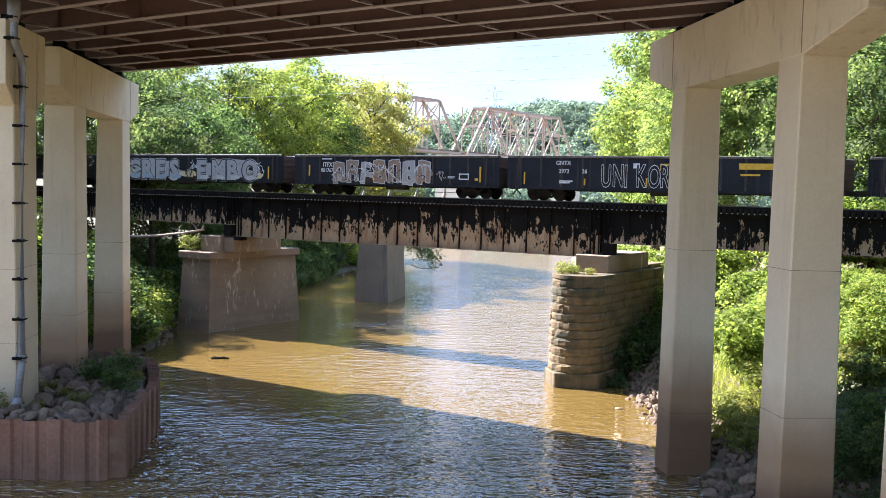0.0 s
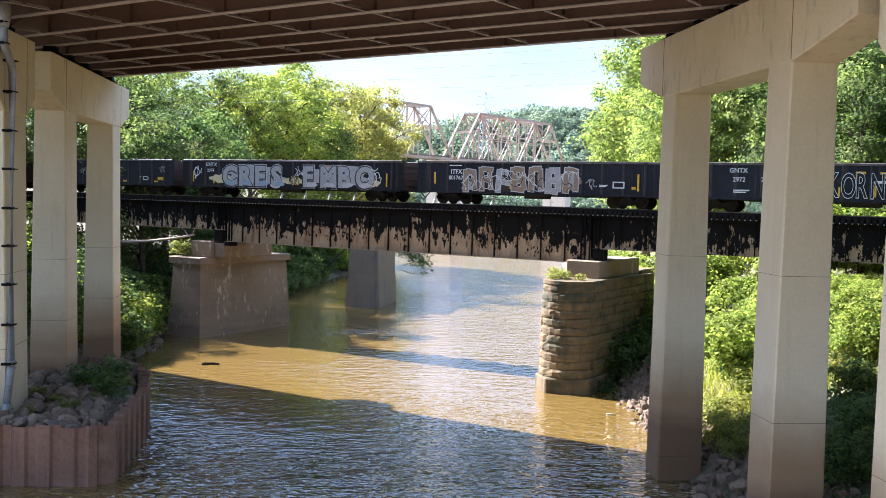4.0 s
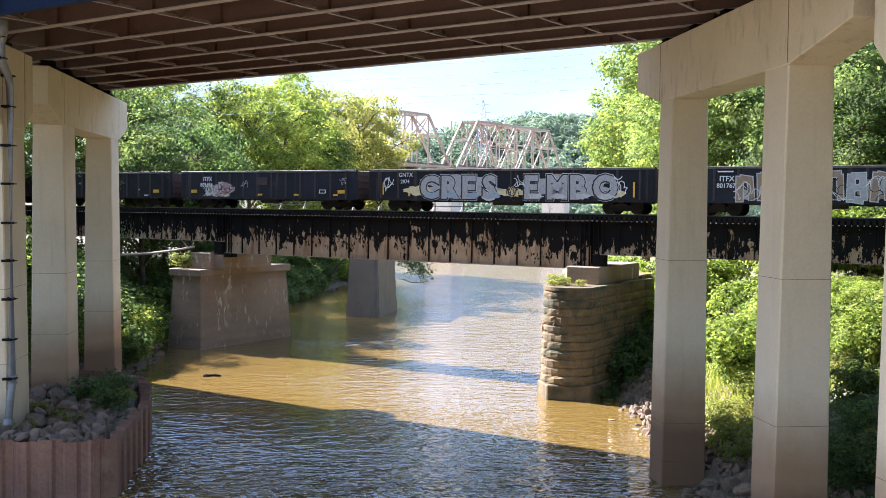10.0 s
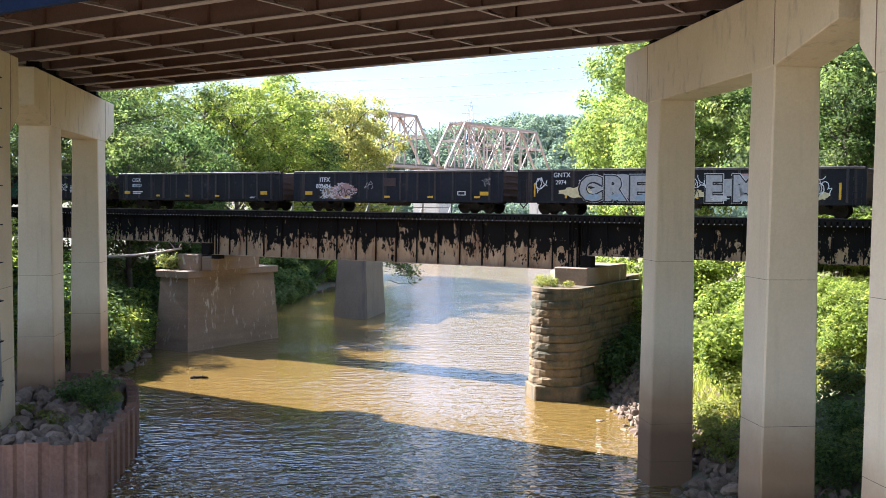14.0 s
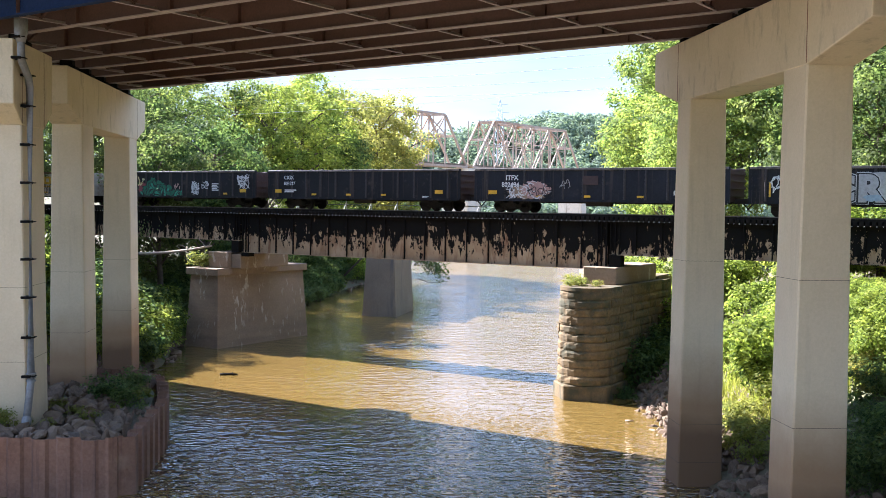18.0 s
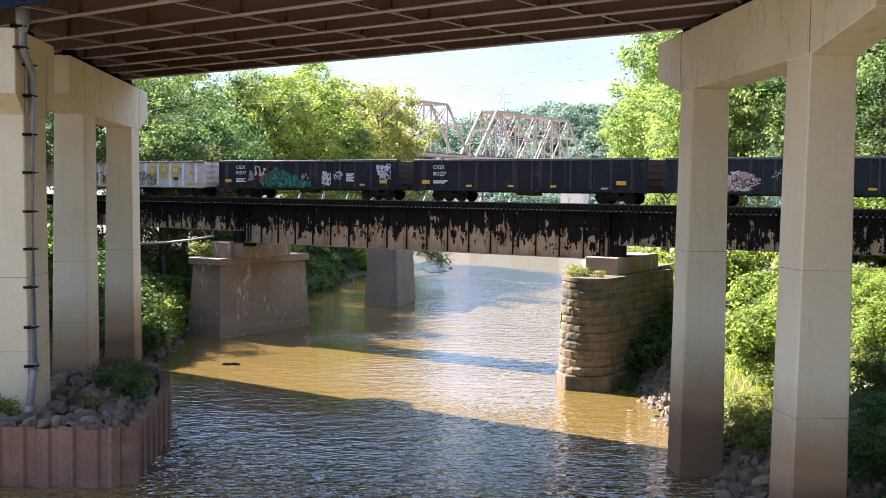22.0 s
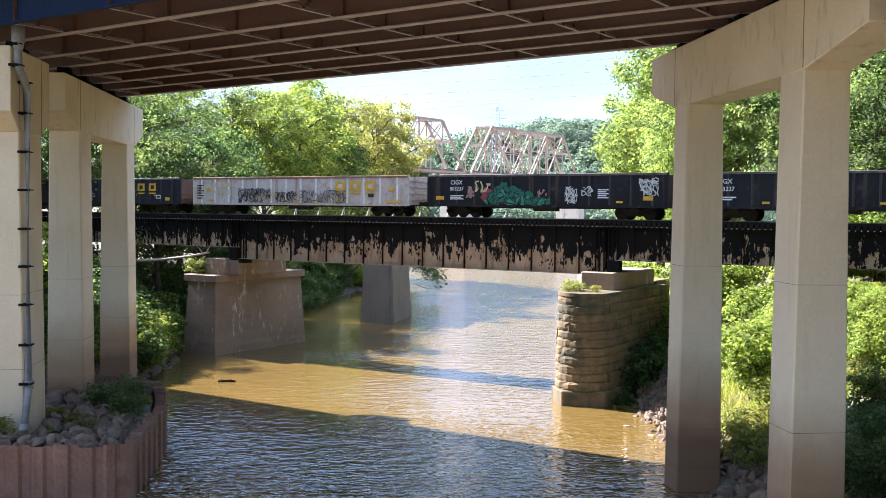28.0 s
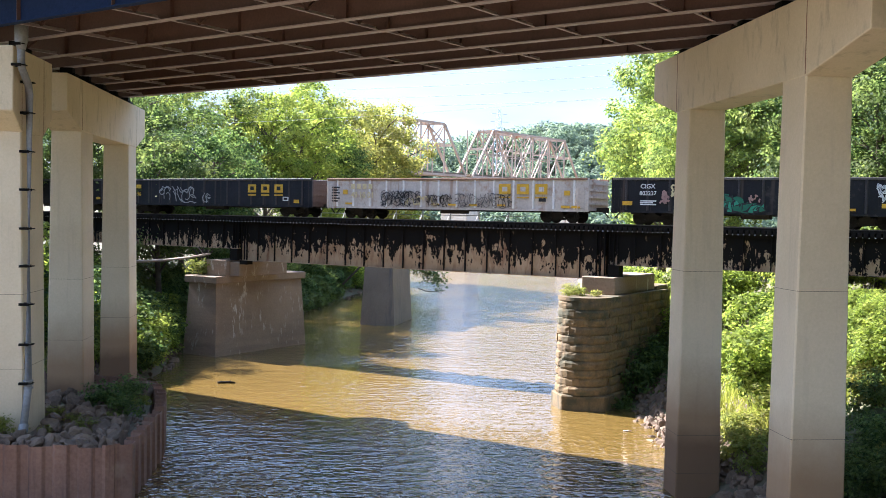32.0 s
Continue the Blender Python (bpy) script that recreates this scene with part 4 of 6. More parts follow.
def scrawl(car, x0, x1, z0, z1, mat, seed, strokes=14, w=0.05, y=-0.08):
    """Tangled looping spray strokes that cannot be read."""
    rng = random.Random(seed)
    bm = bmesh.new()
    step = (x1 - x0) / strokes
    for k in range(strokes):
        x, z = x0 + step * (k + rng.uniform(0.1, 0.9)), rng.uniform(z0, z1)
        a, turn = rng.uniform(0, 6.28), rng.choice((-1, 1)) * rng.uniform(0.25, 0.8)
        ln = (z1 - z0) * rng.uniform(0.12, 0.24)
        for i in range(rng.randint(5, 9)):
            nxt = (x + ln * 0.8 * math.cos(a), z + ln * math.sin(a))
            if not (x0 < nxt[0] < x1 and z0 < nxt[1] < z1):
                a = math.atan2((z0 + z1) / 2 - z, (x0 + x1) / 2 - x) + rng.uniform(-0.7, 0.7)
                nxt = (x + ln * 0.6 * math.cos(a), z + ln * 0.6 * math.sin(a))
            if abs(nxt[0] - x) + abs(nxt[1] - z) > 0.03:
                add_bar(bm, (x, y, z), (nxt[0], y, nxt[1]), 0.006, w)
            x, z = nxt
            a += turn
            if rng.random() < 0.22:
                turn = -turn
    return tagged(part("graffiti", bm, M[mat], car, "spray-painted scrawl"), kind="stuff")


def bubble(car, letters, x, z, size, fill, line, pitch, wide=1.0, label="bubble-letter graffiti"):
    """Fat spray-painted letters: a dark outline behind a pale fill."""
    for i, ch in enumerate(letters):
        write(car, ch, x + i * pitch, z, size, M["haze_paint"], 0.21, -0.0745 - 0.0006 * i, "graffiti_glow", "", wide)
        write(car, ch, x + i * pitch - 0.02, z - 0.01, size, M[line], 0.18, -0.079 - 0.0006 * i, "graffiti_outline", "", wide)
        write(car, ch, x + i * pitch, z, size, M[fill], 0.10, -0.084 - 0.0006 * i, "graffiti", label, wide)


def block_letters(car, x0, x1, z0, z1, count, fills, line, seed, label="tall slanting graffiti letters"):
    """Tall leaning strokes with cross strokes, outlined; what they spell cannot be read."""
    rng = random.Random(seed)
    w = (x1 - x0) / count
    for i in range(count):
        cx, lean, th = x0 + w * (i + 0.5), rng.uniform(-0.12, 0.22), w * rng.uniform(0.26, 0.34)
        zb, zt = z0 + rng.uniform(0, 0.12), z1 - rng.uniform(0, 0.25)
        strokes = [((cx - w * 0.28, zb), (cx - w * 0.28 + lean, zt))]
        for k in range(rng.choice((1, 2, 3))):
            z = zb + (zt - zb) * (0.95, 0.5, 0.1)[k]
            strokes.append(((cx - w * 0.25 + lean * (0.95, 0.5, 0.1)[k], z), (cx + w * rng.uniform(0.25, 0.42), z + rng.uniform(-0.15, 0.12))))
        if rng.random() < 0.55:
            strokes.append(((cx + w * 0.3, zb + 0.1), (cx + w * 0.2 + lean, zt - 0.1)))
        for name, grow, mat, y in (("graffiti_outline", 0.11, line, -0.078), ("graffiti", 0.0, fills[i % len(fills)], -0.086)):
            bm = bmesh.new()
            for k, (a, b) in enumerate(strokes):
                yy = y - 0.0009 * k - 0.0002 * (i % 2)
                d = Vector((b[0] - a[0], 0, b[1] - a[1])).normalized() * (grow * 0.5)
                add_bar(bm, (a[0] - d.x, yy, a[1] - d.z), (b[0] + d.x, yy, b[1] + d.z), 0.0006, th * (0.8 if k else 1.0) + grow)
            tagged(part(name, bm, M[mat], car, label if mat != line else ""), kind="stuff")


def shards(car, hull, fills, line, count, seed, label="spiky green wild-style graffiti"):
    """Sharp overlapping blades under a peaked outline: hull gives x and the height of the paint there."""
    rng = random.Random(seed)
    for i in range(count):
        x = rng.uniform(hull[0][0], hull[-1][0])
        top = float(np.interp(x, [h[0] for h in hull], [h[1] for h in hull]))
        z = 0.85 + (top - 0.85) * rng.uniform(0.05, 0.75)
        ln, wd, a = rng.uniform(0.3, 0.62), rng.uniform(0.09, 0.2), rng.uniform(-2.9, 2.9)
        tip = (x + ln * math.cos(a), min(top, max(0.84, z + ln * math.sin(a))))
        tail = (x - ln * 0.45 * math.cos(a + 0.5), min(top, max(0.84, z - ln * 0.45 * math.sin(a + 0.5))))
        nx_, nz = -math.sin(a) * wd, math.cos(a) * wd
        for name, grow, mat, y in (("graffiti_outline", 1.8, line, -0.0800), ("graffiti", 1.0, fills[i % len(fills)], -0.0806)):
            pts = [tip, (x + nx_ * grow, z + nz * grow), tail, (x - nx_ * grow, z - nz * grow)]
            bm = bmesh.new()
            vs = [bm.verts.new((px, y - 0.0011 * (i % 12), pz)) for px, pz in pts]
            bm.faces.new(vs)
            part(name, bm, M[mat], car, label if grow == 1.0 and i == 0 else "")


def blob(car, x0, x1, z0, z1, mat, seed, y=-0.078, points=26, label="sprayed patch"):
    rng = random.Random(seed)
    cx, cz = (x0 + x1) / 2, (z0 + z1) / 2
    pts = []
    for i in range(points):
        a = 2 * math.pi * i / points
        r = rng.uniform(0.62, 1.0)
        pts.append((cx + (x1 - x0) / 2 * r * math.cos(a), cz + (z1 - z0) / 2 * r * math.sin(a)))
    bm = bmesh.new()
    bm.faces.new([bm.verts.new((px, y, pz)) for px, pz in pts])
    ex = bmesh.ops.extrude_face_region(bm, geom=list(bm.faces))
    bmesh.ops.translate(bm, verts=[v for v in ex["geom"] if isinstance(v, bmesh.types.BMVert)], vec=(0, 0.003, 0))
    bmesh.ops.recalc_face_normals(bm, faces=bm.faces)
    return part("graffiti", bm, M[mat], car, label)


def strip(car, x, z0, z1, w, mat="yellow"):
    part("reflector", box(x - w / 2, x + w / 2, -0.077, -0.073, z0, z1), M[mat], car, "yellow reflector strip")


CARS = []   # (car, place of its left body end along the track at 19 s)

# long black car with yellow bars and thin white outline letters
c = gondola(20.1, "car_blue", 14, "long black gondola car with thin white graffiti and yellow bars", "car_rust")
CARS.append((c, 62.5))
write(c, "GNTX", 3.3, 2.22, 0.36, M["white"], 0.005)
write(c, "2972", 3.5, 1.72, 0.36, M["white"], 0.004)
write(c, "26", 5.05, 1.72, 0.36, M["white"], 0.004)
bars(c, 3.55, 1.2, 2, 0.9, 0.07)
for i, ch in enumerate("UNIKORN"):
    write(c, ch, 6.3 + i * 0.74, 0.95 + 0.03 * (i % 2), 1.85, M["white"], 0.055, -0.076, "graffiti_outline", "thin white outline letters", 0.52)
    write(c, ch, 6.3 + i * 0.74, 0.95 + 0.03 * (i % 2), 1.85, M["car_blue"], 0.012, -0.081, "graffiti", "", 0.52)
part("sprayed_bar", box(10.9, 12.4, -0.083, -0.079, 1.72, 1.86), M["white"], c)
for x, z, w, h in ((10.0, 2.2, 0.5, 0.14), (10.0, 1.95, 0.12, 0.35), (11.2, 2.2, 0.45, 0.12), (11.3, 2.0, 0.4, 0.1), (12.3, 2.0, 0.12, 0.35), (12.75, 2.0, 0.12, 0.35), (12.2, 1.5, 0.6, 0.1), (12.7, 1.5, 0.12, 0.3), (14.6, 2.05, 2.1, 0.34), (17.0, 2.05, 0.7, 0.12), (14.7, 1.7, 1.1, 0.1)):
    part("painted_bar", box(x, x + w, -0.077, -0.073, z, z + h), M["yellow"], c)
part("stencil_frame", box(8.35, 8.75, -0.077, -0.073, 2.05, 2.35), M["white"], c)
for x, z1 in ((1.15, 1.75), (5.25, 1.4), (9.2, 1.5), (11.0, 1.6), (12.9, 1.5), (18.5, 1.7)):
    strip(c, x, 1.0, z1, 0.1)

# black car with tan and silver letters
c = gondola(16.6, "car_blue", 12, "black open gondola car with large tan and silver graffiti", "car_rust")
CARS.append((c, 45.1))
write(c, "ITFX", 2.5, 1.95, 0.42, M["white"], 0.008)
write(c, "801767", 2.35, 1.58, 0.36, M["white"], 0.006)
bars(c, 2.4, 2.45, 1, 0.9, 0.08)
blob(c, 2.9, 11.9, 0.8, 2.2, "wheel", 70, -0.0735, 60)
block_letters(c, 3.4, 11.6, 0.82, 2.45, 7, ("tan_paint", "tan_paint", "silver"), "haze_paint", 71)
scrawl(c, 3.2, 11.2, 0.85, 2.2, "black_paint", 74, 12, 0.035, -0.094)
scrawl(c, 3.2, 11.6, 0.85, 2.3, "white", 75, 16, 0.035, -0.094)
blob(c, 3.2, 4.6, 0.85, 1.5, "silver", 4)
blob(c, 9.6, 11.9, 0.8, 2.1, "tan_paint", 5)
blob(c, 10.2, 11.6, 1.2, 2.2, "silver", 6, -0.083)
scrawl(c, 12.0, 12.9, 1.1, 1.8, "silver", 3, 4)
bars(c, 12.9, 1.35, 2, 0.55, 0.05)
part("stencil_frame", box(13.75, 14.5, -0.077, -0.073, 1.2, 1.6), M["white"], c)
part("stencil_panel", box(13.83, 14.42, -0.081, -0.078, 1.27, 1.53), M["car_blue"], c)
strip(c, 1.3, 1.3, 2.05, 0.13)
strip(c, 15.35, 1.05, 2.05, 0.13)
part("painted_bar", box(14.95, 15.2, -0.077, -0.073, 1.15, 1.3), M["yellow"], c)
strip(c, 6.9, 1.05, 1.5, 0.12)

# long black car with silver bubble letters
c = gondola(20.2, "car_black", 14, "long black open gondola car with silver bubble-letter graffiti", "car_rust")
CARS.append((c, 23.55))
write(c, "GNTX", 2.35, 2.28, 0.40, M["white"], 0.004)
write(c, "2974", 2.5, 1.85, 0.36, M["white"], 0.004)
write(c, "31", 4.0, 1.85, 0.36, M["white"], 0.004)
scrawl(c, 1.0, 2.0, 1.2, 2.3, "white", 12, 5, 0.05)
blob(c, 2.5, 5.2, 1.0, 1.75, "cream_paint", 9)
blob(c, 3.9, 10.6, 0.8, 2.5, "silver", 90, -0.074)
blob(c, 11.6, 18.2, 0.8, 2.5, "silver", 91, -0.074)
blob(c, 9.4, 12.2, 1.0, 1.55, "cream_paint", 10)
blob(c, 17.3, 18.6, 0.9, 1.5, "cream_paint", 11)
bubble(c, "CRES", 4.1, 0.95, 1.9, "silver", "black_paint", 1.58, 1.05)
for k in range(4):
    blob(c, 4.3 + 1.58 * k, 5.5 + 1.58 * k, 0.85, 1.3, "pale_blue", 40 + k, -0.0905)
bubble(c, "EMBO", 11.75, 0.95, 1.9, "silver", "black_paint", 1.56, 0.98)
for k in range(4):
    blob(c, 12.0 + 1.56 * k, 13.2 + 1.56 * k, 0.85, 1.25, "haze_paint", 140 + k, -0.0905)
blob(c, 10.5, 11.4, 0.9, 1.7, "cream_paint", 145, -0.0745)
scrawl(c, 10.5, 11.5, 0.9, 1.8, "black_paint", 146, 8, 0.04, -0.09)
part("sprayed_bar", box(13.2, 15.6, -0.075, -0.072, 2.3, 2.42), M["pink_paint"], c)
scrawl(c, 11.0, 12.0, 1.5, 2.45, "white", 14, 4, 0.04)
scrawl(c, 17.4, 18.6, 1.2, 2.3, "white", 15, 6, 0.05)
for x in (3.2, 6.3, 8.9, 11.3, 14.3, 16.6):
    strip(c, x, 1.0, 1.55, 0.14)
strip(c, 1.1, 1.1, 1.9, 0.1)
strip(c, 19.0, 1.0, 1.9, 0.12)

# black car, number panel and pink scrawl
c = gondola(16.5, "car_blue", 12, "black open gondola car with a small pink and white scrawl", "car_rust")
CARS.append((c, 5.8))
write(c, "ITFX", 2.25, 2.05, 0.44, M["white"], 0.01)
write(c, "802494", 1.95, 1.62, 0.42, M["white"], 0.008)
blob(c, 1.85, 4.0, 0.85, 1.65, "car_black", 21, -0.074)
scrawl(c, 2.0, 3.7, 0.85, 1.5, "white", 22, 5, 0.04)
blob(c, 2.1, 5.4, 0.75, 1.8, "tan_paint", 20, -0.0755, 60)
blob(c, 3.2, 5.5, 0.75, 2.15, "pink_paint", 23, -0.077, 50)
scrawl(c, 2.1, 5.5, 0.8, 2.0, "white", 24, 14, 0.035)
scrawl(c, 3.7, 5.6, 1.0, 1.9, "black_paint", 25, 8, 0.05, -0.086)
scrawl(c, 6.0, 6.8, 1.5, 2.1, "silver", 26, 4, 0.03)
yellow_plates(c, (4.6, 7.9, 11.3, 14.8))
yellow_plates(c, (1.3, 15.3), 1.15, 0.62, 0.24)
part("stencil_frame", box(13.35, 13.95, -0.077, -0.073, 1.15, 1.42), M["white"], c)
part("stencil_panel", box(13.42, 13.88, -0.081, -0.078, 1.2, 1.37), M["car_blue"], c)
part("sprayed_patch", box(7.6, 8.6, -0.071, -0.068, 1.75, 2.3), M["car_rust"], c)
scrawl(c, 15.0, 15.8, 1.7, 2.3, "silver", 27, 4, 0.03)

# plain black car
c = gondola(16.4, "car_black", 12, "plain black open gondola car with small yellow plates", "car_rust")
CARS.append((c, -11.9))
write(c, "CIGX", 1.5, 2.12, 0.38, M["white"], 0.004)
write(c, "803227", 1.5, 1.7, 0.35, M["white"], 0.003)
bars(c, 1.55, 1.3, 2, 1.1, 0.08)
yellow_plates(c, (4.3, 7.4, 10.4))
yellow_plates(c, (0.95, 14.9), 1.15, 0.62, 0.24)
bars(c, 13.6, 0.95, 2, 0.5, 0.04)

# black car with green lettering
c = gondola(16.5, "car_black", 12, "black open gondola car with green wild-style graffiti and white scrawls", "car_rust")
CARS.append((c, -29.85))
write(c, "CIGX", 1.75, 2.15, 0.38, M["white"], 0.004)
write(c, "803237", 1.7, 1.75, 0.35, M["white"], 0.003)
bars(c, 1.75, 1.38, 3, 1.0, 0.07)
blob(c, 3.9, 5.2, 1.0, 2.0, "red_paint", 30, -0.074)
for k, (x0, x1, z0, z1) in enumerate(((4.4, 5.8, 0.85, 1.8), (5.0, 6.3, 0.85, 2.4), (5.8, 7.2, 0.85, 2.1), (6.7, 8.0, 0.85, 1.75), (7.5, 8.9, 0.82, 1.4))):
    blob(c, x0, x1, z0, z1, "green_paint", 31 + k, -0.075 - 0.0004 * k, 18)
shards(c, ((4.3, 1.2), (5.0, 1.9), (5.7, 2.45), (6.3, 1.95), (7.2, 1.75), (7.9, 1.35), (8.9, 1.3)), ("green_paint", "mint_paint", "green_paint"), "black_paint", 64, 35)
scrawl(c, 2.9, 3.6, 1.2, 2.0, "pink_paint", 37, 6, 0.12)
scrawl(c, 3.6, 4.8, 1.6, 2.4, "cream_paint", 38, 6, 0.1)
scrawl(c, 8.1, 8.8, 1.3, 1.8, "pink_paint", 44, 5, 0.08)
scrawl(c, 10.0, 10.9, 0.9, 2.05, "white", 39, 18, 0.035)
scrawl(c, 11.1, 11.9, 1.4, 2.05, "white", 42, 10, 0.035)
bars(c, 12.2, 1.75, 5, 0.7, 0.08)
scrawl(c, 17.0 - 2.2, 17.0 - 0.9, 1.4, 2.5, "white", 43, 22, 0.04)
yellow_plates(c, (13.6,))
yellow_plates(c, (0.95, 15.4), 1.15, 0.62, 0.24)

# long chalky white car
c = gondola(20.0, "car_white", 14, "long dirty white open gondola car with rust streaks and black scrawls", "car_white")
CARS.append((c, -51.55))
for i, x in enumerate((13.9, 15.2, 16.5)):
    bm = box(x, x + 0.85, -0.077, -0.073, 1.75, 2.4)
    o = part("painted_block", bm, M["yellow"], c, "worn yellow painted block")
    part("painted_bar", box(x, x + 0.85, -0.077, -0.073, 1.5, 1.6), M["yellow"], o)
    part("painted_inset", box(x + 0.25, x + 0.62, -0.081, -0.078, 1.93, 2.22), M["car_white"], o)
for x, z in ((2.1, 2.05), (2.6, 2.05), (3.1, 2.05), (3.6, 2.05)):
    part("painted_bar", box(x, x + 0.32, -0.077, -0.073, z, z + 0.34), M["cream_paint"], c, "faded yellow stencil bar")
write(c, "49 10 01", 2.1, 1.45, 0.55, M["cream_paint"], 0.015)
scrawl(c, 4.6, 7.9, 0.85, 1.95, "black_paint", 50, 60, 0.03)
scrawl(c, 8.3, 10.4, 0.9, 1.7, "wheel", 53, 24, 0.04)
scrawl(c, 10.6, 14.9, 0.85, 1.8, "black_paint", 51, 40, 0.026)
scrawl(c, 6.4, 9.4, 1.0, 1.6, "cream_paint", 52, 9, 0.08)
yellow_plates(c, (1.9, 9.1, 10.4, 12.0, 14.1), 0.98, 0.6, 0.12)
yellow_plates(c, (1.6, 18.7), 1.7, 0.4, 0.3)
yellow_plates(c, (18.6, 19.3), 0.92, 0.6, 0.16)
part("stencil_panel", box(16.75, 17.25, -0.077, -0.073, 1.3, 1.55), M["black_paint"], c)
bars(c, 0.4, 2.1, 6, 0.7, 0.1, "black_paint", 0.9)

# black car with yellow emblem blocks
c = gondola(20.0, "car_blue", 16, "long black open gondola car with yellow painted blocks and pale scrawls", "car_rust")
CARS.append((c, -73.1))
for x in (14.0, 15.3, 16.6):
    o = part("painted_block", box(x, x + 0.8, -0.077, -0.073, 1.75, 2.35), M["yellow"], c, "yellow painted block")
    part("painted_bar", box(x, x + 0.8, -0.077, -0.073, 1.52, 1.62), M["yellow"], o)
    part("painted_inset", box(x + 0.22, x + 0.58, -0.081, -0.078, 1.92, 2.2), M["car_blue"], o)
part("stencil_frame", box(17.4, 17.95, -0.077, -0.073, 1.15, 1.45), M["white"], c)
part("stencil_panel", box(17.5, 17.85, -0.081, -0.078, 1.22, 1.38), M["car_blue"], c)
scrawl(c, 4.5, 8.7, 0.9, 2.2, "silver", 60, 16, 0.06)
scrawl(c, 9.2, 10.2, 0.9, 1.8, "silver", 61, 5, 0.05)
yellow_plates(c, (1.2, 18.7), 1.0, 0.5, 0.25)
write(c, "49 18 96", 0.95, 1.42, 0.42, M["yellow"], 0.012)
for x, w in ((1.0, 0.62), (1.85, 0.62)):
    part("painted_bar", box(x, x + w, -0.077, -0.073, 2.02, 2.32), M["yellow"], c)

c = gondola(16.4, "car_black", 12, "black open gondola car with small yellow plates", "car_rust")
CARS.append((c, -91.0))
yellow_plates(c, (1.2, 4.3, 7.4, 10.4, 15.2), 1.1, 0.5, 0.18)
c = gondola(16.4, "car_black", 12, "black open gondola car with a yellow strip and white stencils", "car_rust")
CARS.append((c, 84.0))
strip(c, 1.5, 1.1, 2.1, 0.12)
bars(c, 0.9, 1.2, 2, 0.5, 0.06)


def train_s(t):
    u = (t - 16) / 16
    return (((-0.13287 * u + 0.45798) * u + 11.29736) * u - 2.11897) / 0.2254


def motions():
    # ripples drift slowly over the river with the breeze
    walk(river, [(t, pose(0.06 * t, -0.2 * t, 0)) for t in (0, 8, 16, 24, 32)])
    for car, s0 in CARS:
        walk(car, [(t, RAILWAY @ pose(s0 + train_s(t), 0, RAIL_Z)) for t in range(0, 33)])
    steps = [i * 0.2 for i in range(161)]
    for ws, dx in spinning:
        walk(ws, [(t, Matrix.Translation((dx, 0, WHEEL_R)) @ Matrix.Rotation((train_s(t) - train_s(0)) / WHEEL_R, 4, "Y")) for t in steps])


# ---- caisson of sheet piles round the near left pier ----
def caisson():
    th = thing("sheet_pile_caisson", pose(0, 0, 0), "rusty red-brown sheet pile caisson standing in the river, filled with rubble", "caisson")
    path = [(-30.0, 38.7), (-12.4, 38.7), (-11.85, 39.1), (-12.55, 46.4), (-13.5, 50.5), (-15.0, 54.0), (-21.0, 56.0), (-30, 56)]
    top = 2.25
    k = 0
    for (xa, ya), (xb, yb) in zip(path, path[1:]):
        a, b = Vector((xa, ya, 0)), Vector((xb, yb, 0))
        d = (b - a)
        n = max(1, round(d.length / (1.15 if abs(d.x) < abs(d.y) else 0.95)))
        u = d.normalized()
        o = Vector((u.y, -u.x, 0))
        w = d.length / n
        for i in range(n):
            p = a + u * (w * i)
            f = 0.42 if (abs(d.x) < abs(d.y)) else 0.10
            prof = [p, p + u * w * 0.12 + o * f, p + u * w * 0.60 + o * f, p + u * w * 0.72, p + u * w]
            back = [q - o * 0.03 for q in prof]
            zt = top + 0.05 * math.sin(k * 2.7)
            bm = bmesh.new()
            fr0, fr1 = [bm.verts.new((q.x, q.y, -3)) for q in prof], [bm.verts.new((q.x, q.y, zt)) for q in prof]
            bk0, bk1 = [bm.verts.new((q.x, q.y, -3)) for q in back], [bm.verts.new((q.x, q.y, zt)) for q in back]
            for j in range(len(prof) - 1):
                bm.faces.new((fr0[j], fr0[j + 1], fr1[j + 1], fr1[j]))
                bm.faces.new((bk0[j + 1], bk0[j], bk1[j], bk1[j + 1]))
                bm.faces.new((fr1[j], fr1[j + 1], bk1[j + 1], bk1[j]))
            part("sheet_panel", bm, M["sheet"], th)
            k += 1
    inner = [(-29.8, 38.95), (-12.6, 39.0), (-12.15, 39.3), (-12.85, 46.3), (-13.75, 50.3), (-15.2, 53.6), (-21.0, 55.7), (-29.8, 55.7)]
    bm = prism(inner, -2.8, 1.85)
    part("rubble_fill", bm, M["ground"], th, "earth and rubble filling")
    return th


caisson()

# ---- rocks ----
def rock_mesh(seed):
    rng = random.Random(seed)
    bm = bmesh.new()
    bmesh.ops.create_icosphere(bm, subdivisions=2, radius=0.5)
    off = Vector((rng.uniform(0, 50), rng.uniform(0, 50), 0))
    cuts = [(Vector((rng.gauss(0, 1), rng.gauss(0, 1), rng.gauss(0, 1))).normalized(), rng.uniform(0.17, 0.36)) for _ in range(9)]
    for v in bm.verts:
        for n, d in cuts:
            e = v.co.dot(n) - d
            if e > 0:
                v.co -= n * e
        v.co *= 1 + 0.10 * noise.noise(v.co * 2.2 + off)
        v.co.z *= 0.72
    return finish(bm, M["rock"])


ROCKS = [rock_mesh(s) for s in range(7)]
rr = random.Random(11)


